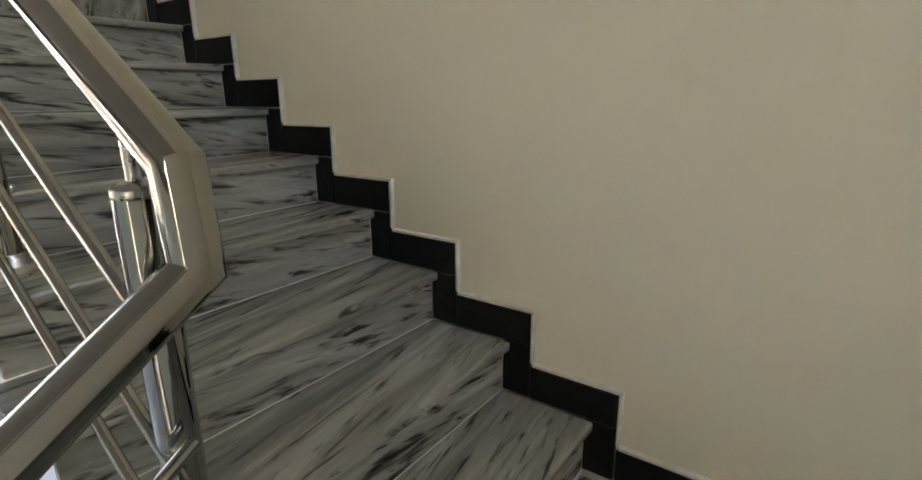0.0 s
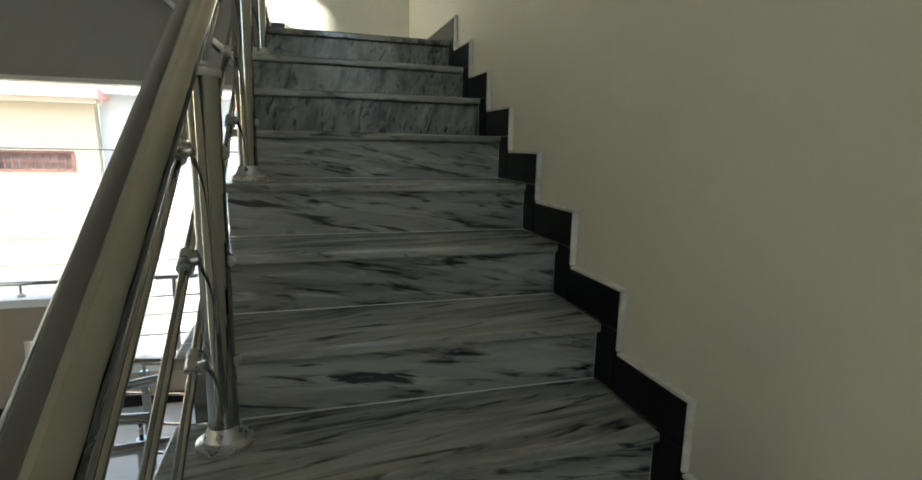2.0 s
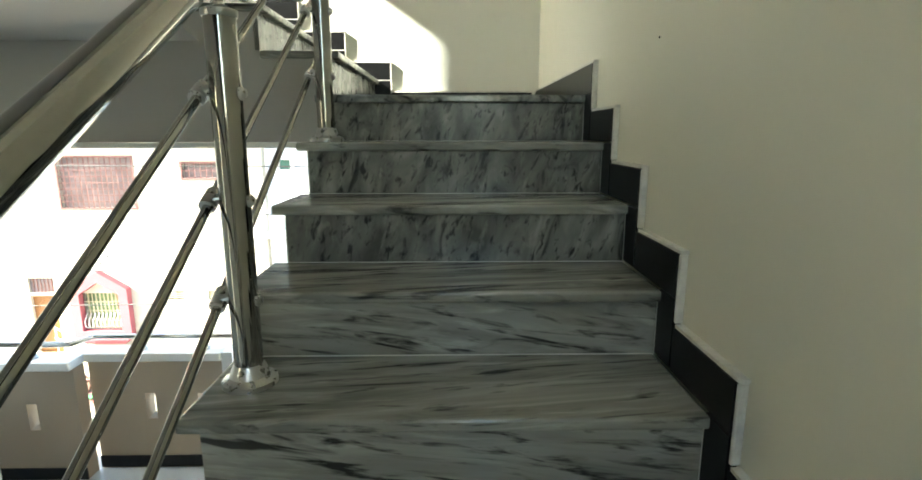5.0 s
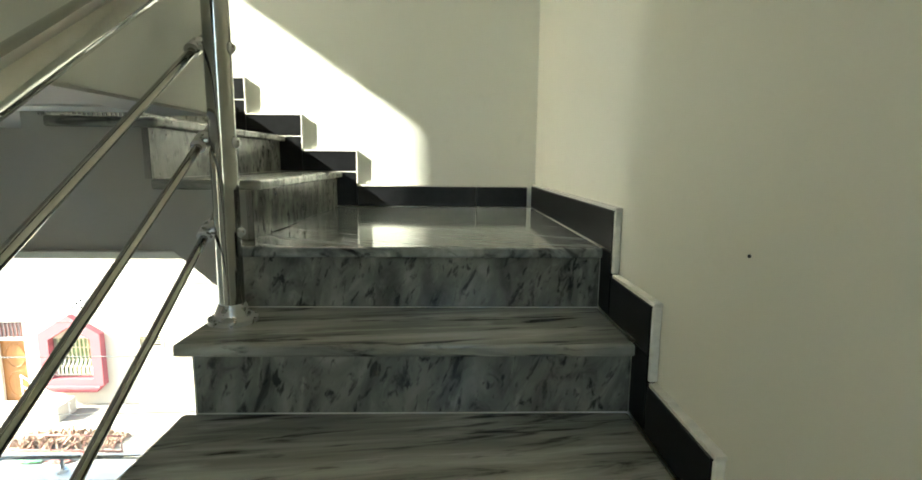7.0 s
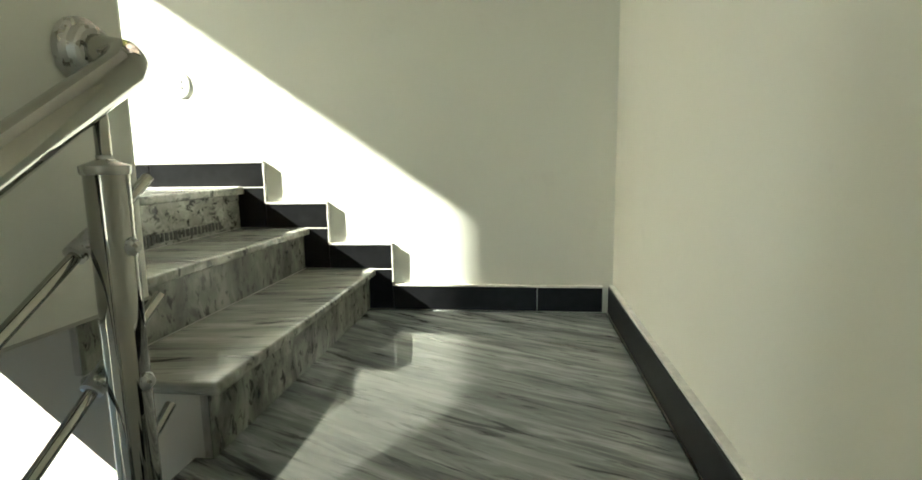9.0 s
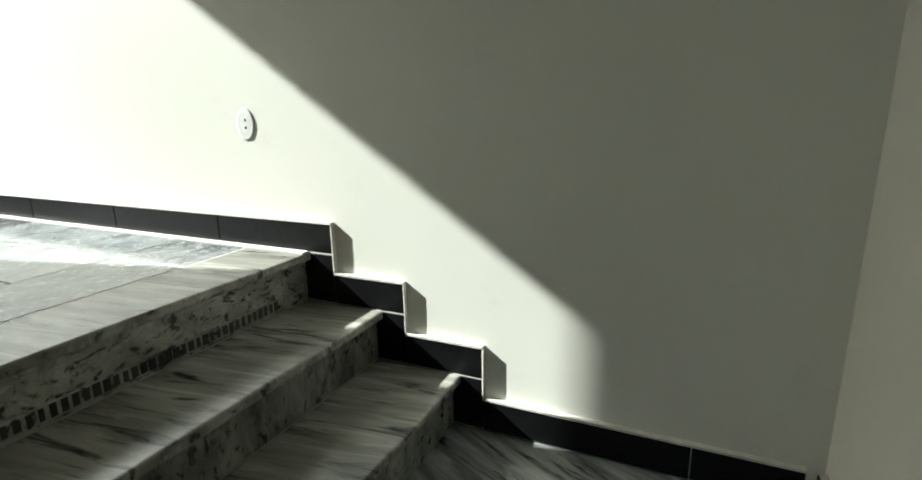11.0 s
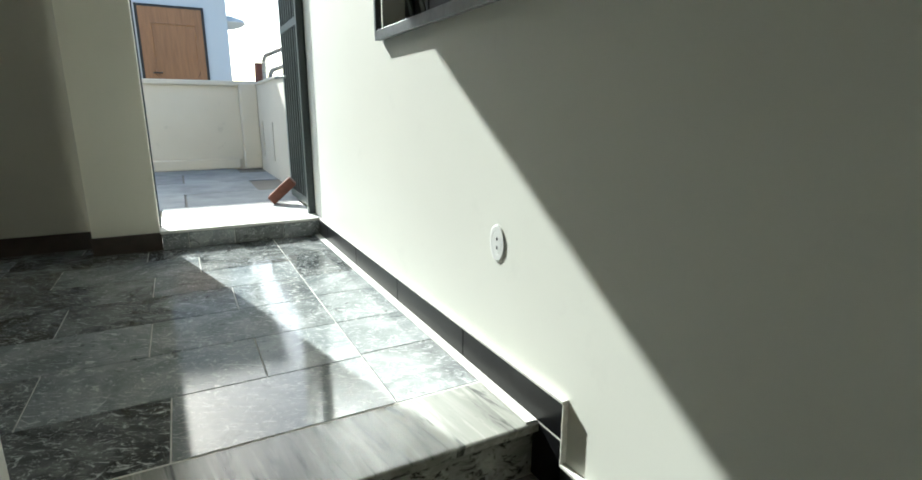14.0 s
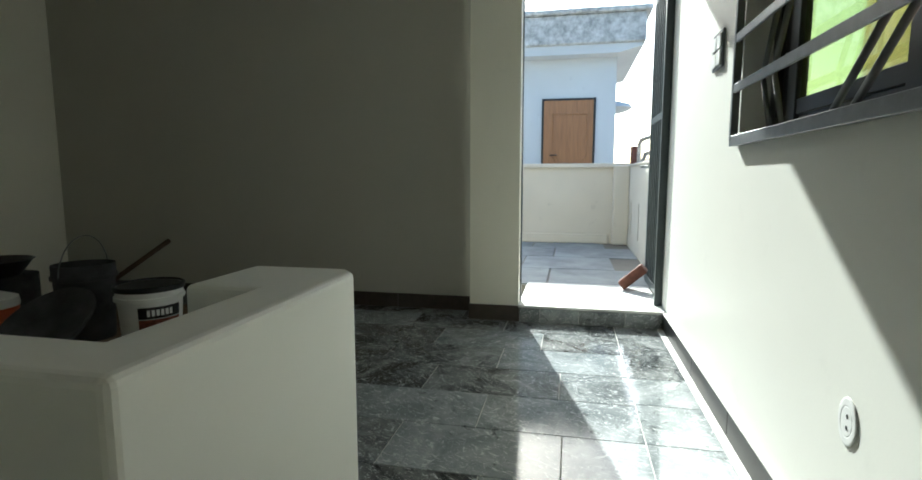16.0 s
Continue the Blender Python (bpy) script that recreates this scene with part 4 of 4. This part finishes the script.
part("handrail", tube([(-1.55, -0.36, -1.90), (-1.95, -0.33, -1.90), (-2.03, -0.22, -1.90), (-1.93, -0.02, -1.90), (-1.60, 0.10, -1.90)], 0.027, 18), STEEL, lr)
part("handrail", tube([(-1.25, -2.2, -1.80), (-1.25, -0.62, -1.90), (-1.28, 0.30, -1.92), (-1.85, 0.46, -1.92)], 0.027, 18), STEEL, lr)
part("handrail", tube([(-2.10, -0.62, -1.93), (-1.20, -0.60, -1.90)], 0.027, 18), STEEL, lr)
for x, y in ((-1.78, 0.43), (-1.58, -0.40), (-1.28, 0.26), (-1.25, -1.2)):
    pp = part("post", shade(rod(bmesh.new(), (x, y, ZT), (x, y, -1.98), 0.025, 16)), STEEL, lr)
    part("pin", shade(rod(bmesh.new(), (x, y, -1.98), (x, y, -1.91), 0.010, 10)), STEEL, pp)
for z in (-2.12, -2.32, -2.52):
    part("rod", tube([(-1.26, -2.1, z + 0.1), (-1.28, 0.26, z), (-1.92, 0.45, z)], 0.009, 10), STEEL, lr)

# ---- street ----
ZG = -6.75
setting("ground", boxm((-400, -400, ZG - 0.5), (400, 400, ZG)), STREETM, "dusty pale street ground reaching to the horizon", "ground")
setting("house_base", boxm((-6.2, YSOUTH, ZG), (0.2, PY + 0.10, ZT - 0.301)), HOUSEW, "plain house front below the terrace", "wall")
# out of view; added to cut sun and sky light from the west
setting("west_light_block", boxm((-6.4, YSOUTH, ZT - 0.3), (-6.2, PY + 0.1, 0.37)), CREAM, "unseen cream wall added to keep western light off the lower terrace", "wall")

HY = 13.0
house = tagged(new("street_house"), "pale two-storey house with barred windows and pink trim across the street", "house")
HX1 = -5.45
holes = [(-11.22, -9.13, -2.18, -0.75), (-7.70, -6.05, -1.33, -0.92), (-10.55, -10.2, -0.35, 0.02), (-12.62, -11.75, ZG, -4.20), (-11.0, -9.85, -5.85, -4.72), (-7.30, -6.73, -4.95, -4.68), (-8.6, -8.0, -4.95, -4.68)]
part("wall", wall_with_holes("y", HY, 0.3, -19, HX1, ZG, 0.45, holes), HOUSEW, house)
part("cornice", boxm((-19, HY - 0.55, 0.45), (HX1 + 0.3, HY + 0.3, 0.72), 0.02), PINKL, house, "pink painted roof cornice")
part("cornice_soffit", boxm((-19, HY - 0.45, 0.34), (HX1 + 0.2, HY - 0.001, 0.449)), HOUSEW, house)
part("roof", boxm((-19, HY, 0.721), (HX1, HY + 7, 0.9)), HOUSEW, house)
part("string_course", boxm((-19, HY - 0.04, -3.10), (HX1, HY - 0.001, -3.04)), HOUSEW, house)


def bars(parent, x0, x1, z0, z1, nx, nz, m, back, y=HY, out=0.03):
    w = part("window", boxm((x0, y + 0.12, z0), (x1, y + 0.14, z1)), back, parent)
    fb = wall_with_holes("y", y - 0.02, 0.06, x0 - 0.06, x1 + 0.06, z0 - 0.06, z1 + 0.06, [(x0, x1, z0, z1)])
    part("frame", fb, m if m is GRILLE else HOUSEW, w)
    for i in range(1, nx):
        x = x0 + (x1 - x0) * i / nx
        part("bar", boxm((x - 0.012, y + out - 0.012, z0), (x + 0.012, y + out + 0.012, z1)), m, w)
    for i in range(1, nz):
        z = z0 + (z1 - z0) * i / nz
        part("bar", boxm((x0, y + out - 0.03, z - 0.012), (x1, y + out - 0.013, z + 0.012)), m, w)
    return w


bars(house, -11.22, -9.13, -2.18, -0.75, 14, 8, GRILLE, CURTAIN)
bars(house, -7.70, -6.05, -1.33, -0.92, 10, 2, GRILLE, CURTAIN)
bars(house, -10.55, -10.2, -0.35, 0.02, 3, 2, GRILLE, CURTAIN)
bars(house, -7.30, -6.73, -4.95, -4.68, 2, 4, CREAMB, SLOTM)
bars(house, -8.6, -8.0, -4.95, -4.68, 2, 4, CREAMB, SLOTM)
w = bars(house, -11.0, -9.85, -5.85, -4.72, 10, 4, CREAMB, GREENL)
for x in range(10):
    xx = -10.95 + x * 0.117
    part("belly_bar", tube([(xx, HY + 0.0, -5.35), (xx, HY - 0.16, -5.55), (xx, HY - 0.16, -5.72), (xx, HY - 0.02, -5.84)], 0.014, 6), WHITE, w)
# pink gabled surround
sur = [(-11.27, -6.05), (-11.27, -4.55), (-10.42, -4.02), (-9.58, -4.55), (-9.58, -6.05), (-9.85, -5.85), (-9.85, -4.72), (-10.42, -4.36), (-11.0, -4.72), (-11.0, -5.85)]
bm = bmesh.new()
for q in ([0, 1, 8, 9], [1, 2, 7, 8], [2, 3, 6, 7], [3, 4, 5, 6], [4, 0, 9, 5]):
    pr = prism([sur[i] for i in q], "y", HY - 0.22, HY - 0.001)
    me = bpy.data.meshes.new("tmp")
    pr.to_mesh(me)
    pr.free()
    bm.from_mesh(me)
    bpy.data.meshes.remove(me)
part("surround", bm, PINK, house, "pink gabled window surround")
part("gable_fill", prism([(-11.0, -4.72), (-10.42, -4.36), (-9.85, -4.72)], "y", HY - 0.05, HY - 0.002), HOUSEW, house)
for k in range(3):
    part("sill", boxm((-11.2 + 0.08 * k, HY - 0.30 + 0.05 * k, -6.12 - 0.07 * k), (-9.65 - 0.08 * k, HY - 0.001, -6.055 - 0.07 * k)), PINK, house)
hd = part("door", boxm((-12.58, HY + 0.10, ZG + 0.02), (-11.79, HY + 0.15, -4.80), 0.005), WOODL, house, "orange brown carved wooden door")
part("door_frame", wall_with_holes("y", HY - 0.01, 0.1, -12.62, -11.75, ZG, -4.20, [(-12.56, -11.81, ZG, -4.80), (-12.56, -11.81, -4.72, -4.26)]), HOUSEW, hd)
part("fanlight", boxm((-12.56, HY + 0.08, -4.72), (-11.81, HY + 0.1, -4.26)), CURTAIN, hd)
for i in range(1, 7):
    part("bar", boxm((-12.56 + i * 0.107 - 0.01, HY + 0.05, -4.72), (-12.56 + i * 0.107 + 0.01, HY + 0.07, -4.26)), GRILLE, hd)
for z0, z1 in ((-6.5, -5.75), (-5.62, -4.95)):
    pts = [(-12.18 + 0.27 * math.cos(a), HY + 0.095, (z0 + z1) / 2 + (z1 - z0) / 2 * math.sin(a)) for a in [2 * math.pi * i / 20 for i in range(21)]]
    part("carving", tube(pts, 0.015, 6), WOODL, hd)
vent = part("vent_block", wall_with_holes("y", HY - 0.03, 0.028, -10.42, -10.05, -3.90, -3.55,
            [(-10.42 + 0.03 + 0.11 * i, -10.42 + 0.11 * (i + 1), -3.90 + 0.03 + 0.105 * j, -3.90 + 0.105 * (j + 1)) for i in range(3) for j in range(3) if (i + j) % 2 == 0]), WHITE, house)
part("vent_back", boxm((-10.40, HY - 0.006, -3.88), (-10.07, HY - 0.002, -3.57)), SLOTM, house)

house.location = (-0.5, 0.0, -0.06)

white = tagged(new("white_house"), "bright white house with teal windows across the street", "house")
WY = 13.2
wh = [(-2.56, -0.84, -2.80, -1.15), (-3.2, -1.9, -6.2, -4.8), (-5.55, -5.15, -1.20, -0.85), (0.6, 2.4, -2.62, -0.95), (-5.4, -5.0, -4.9, -4.4)]
part("wall", wall_with_holes("y", WY, 0.3, -5.90, 9.0, ZG, 0.55, wh), HOUSEB, white)
part("roof", boxm((-5.90, WY - 0.5, 0.55), (9.0, WY + 6, 0.8)), HOUSEB, white)
for (x0, x1, z0, z1) in wh:
    w = part("window", boxm((x0, WY + 0.10, z0), (x1, WY + 0.12, z1)), TEAL, white)
    part("frame", wall_with_holes("y", WY - 0.05, 0.16, x0 - 0.10, x1 + 0.10, z0 - 0.10, z1 + 0.10, [(x0 + 0.03, x1 - 0.03, z0 + 0.03, z1 - 0.03)]), WHITE, w)
    if x1 - x0 > 1:
        part("mullion", boxm(((x0 + x1) / 2 - 0.03, WY + 0.04, z0 + 0.03), ((x0 + x1) / 2 + 0.03, WY + 0.1, z1 - 0.03)), WHITE, w)
        part("transom", boxm((x0 + 0.03, WY + 0.045, z0 + 0.5), (x1 - 0.03, WY + 0.095, z0 + 0.55)), WHITE, w)
part("hood", prism([(-2.95, -0.70), (-2.85, -0.45), (-1.7, -0.17), (-0.55, -0.45), (-0.45, -0.70), (-0.6, -0.77), (-1.7, -0.45), (-2.8, -0.77)], "y", WY - 0.25, WY - 0.001), HOUSEB, white)
part("pilaster", boxm((-3.35, WY - 0.12, ZG), (-3.0, WY - 0.001, 0.5), 0.01), HOUSEB, white)
part("balcony", boxm((-5.9, WY - 0.5, -3.1), (9.0, WY - 0.001, -2.95), 0.01), HOUSEB, white)
for i, (z, sag) in enumerate(((-0.55, 0.25), (-2.75, 0.3), (-3.6, 0.35), (-5.2, 0.3), (-1.75, 0.2))):
    y = 8.5 + i * 0.6
    pts = [(-26 + 52 * k / 24, y, z - sag * (1 - ((k - 12) / 12) ** 2) + 0.02 * i * (k - 12)) for k in range(25)]
    tagged(part("power_cable", tube(pts, 0.012, 6), CABLE), "thin black overhead cable along the street", "cable", group="street cables")
# ---- yard before the street house ----
setting("porch", boxm((-14.0, 12.2, ZG), (-11.35, HY - 0.002, ZG + 0.10), 0.01), HOUSEW, "pale plaster porch slab before the house door", "porch")
setting("porch_block", boxm((-11.34, 11.9, ZG), (-10.75, 12.6, ZG + 0.42), 0.015), HOUSEW, "pale plaster block beside the porch steps", "block")
pr = tagged(new("porch_railing"), "thin white metal railing beside the porch steps", "railing")
for x0, z0, x1, z1 in ((-13.9, ZG + 0.45, -13.0, ZG + 1.15), (-11.95, ZG + 1.15, -10.7, ZG + 0.35), (-11.95, ZG + 0.85, -10.7, ZG + 0.12)):
    part("bar", tube([(x0, 12.3, z0), (x1, 12.3, z1)], 0.018, 8), WHITE, pr)
for x, h in ((-13.05, 1.12), (-11.93, 1.13), (-11.3, 0.72), (-10.75, 0.38)):
    part("post", shade(rod(bmesh.new(), (x, 12.3, ZG), (x, 12.3, ZG + h), 0.016, 8)), WHITE, pr)
random.seed(21)
bm = bmesh.new()
for i in range(260):
    u, w = random.uniform(-1, 1), random.uniform(-1, 1)
    h = 0.30 * max(0.0, 1 - abs(u)) * max(0.2, 1 - abs(w)) + 0.03
    m = Matrix.Translation((-9.75 + u * 1.25, 10.95 + w * 0.38, ZG + random.uniform(0.02, h))) @ Euler((random.uniform(0, 3), random.uniform(0, 3), random.uniform(0, 3))).to_matrix().to_4x4()
    bmesh.ops.create_cube(bm, size=1.0, matrix=m @ Matrix.Diagonal((random.uniform(0.05, 0.28), random.uniform(0.04, 0.09), random.uniform(0.03, 0.07), 1)))
tagged(part("rubble", bm, plain("broken brick and timber rubble", (0.30, 0.20, 0.14), 0.9, var=0.6, scale=5, bumpy=0.4)), "heap of broken bricks and timber on the street", "rubble", kind="stuff")
bf = tagged(new("metal_frame"), "rusty lattice metal frame standing on the street", "frame")
FA, FB, FH = Vector((-10.95, 10.52, ZG)), Vector((-8.2, 10.42, ZG)), 0.42
part("rail", tube([FA + Vector((0, 0, 0.03)), FB + Vector((0, 0, 0.03))], 0.022, 8), GRILLE, bf)
part("rail", tube([FA + Vector((0, 0, FH)), FB + Vector((0, 0, FH))], 0.022, 8), GRILLE, bf)
for i in range(12):
    p = FA.lerp(FB, i / 11)
    q = FA.lerp(FB, min(1.0, (i + 0.8) / 11))
    part("bar", tube([p + Vector((0, 0, 0.03)), q + Vector((0, 0, FH))], 0.011, 6), GRILLE, bf)
for name, col, x, w in (("green_sheet", (0.10, 0.42, 0.16), -9.95, 0.55), ("red_sheet", (0.50, 0.10, 0.08), -9.25, 0.45)):
    bm = bmesh.new()
    bmesh.ops.create_grid(bm, x_segments=10, y_segments=8, size=0.5)
    for v in bm.verts:
        v.co = Vector((v.co.x * w + v.co.y * 0.35, v.co.y * 0.42, 0.06 + 0.05 * noise.noise(v.co * 4.0)))
    bmesh.ops.solidify(bm, geom=bm.faces, thickness=0.006)
    tagged(part(name, shade(bm), plain(name.replace("_", " ") + " cloth", col, 0.8, var=0.25)), "crumpled " + name.replace("_", " ") + " lying on the street", "sheet").location = (x, 10.12, ZG + 0.012)
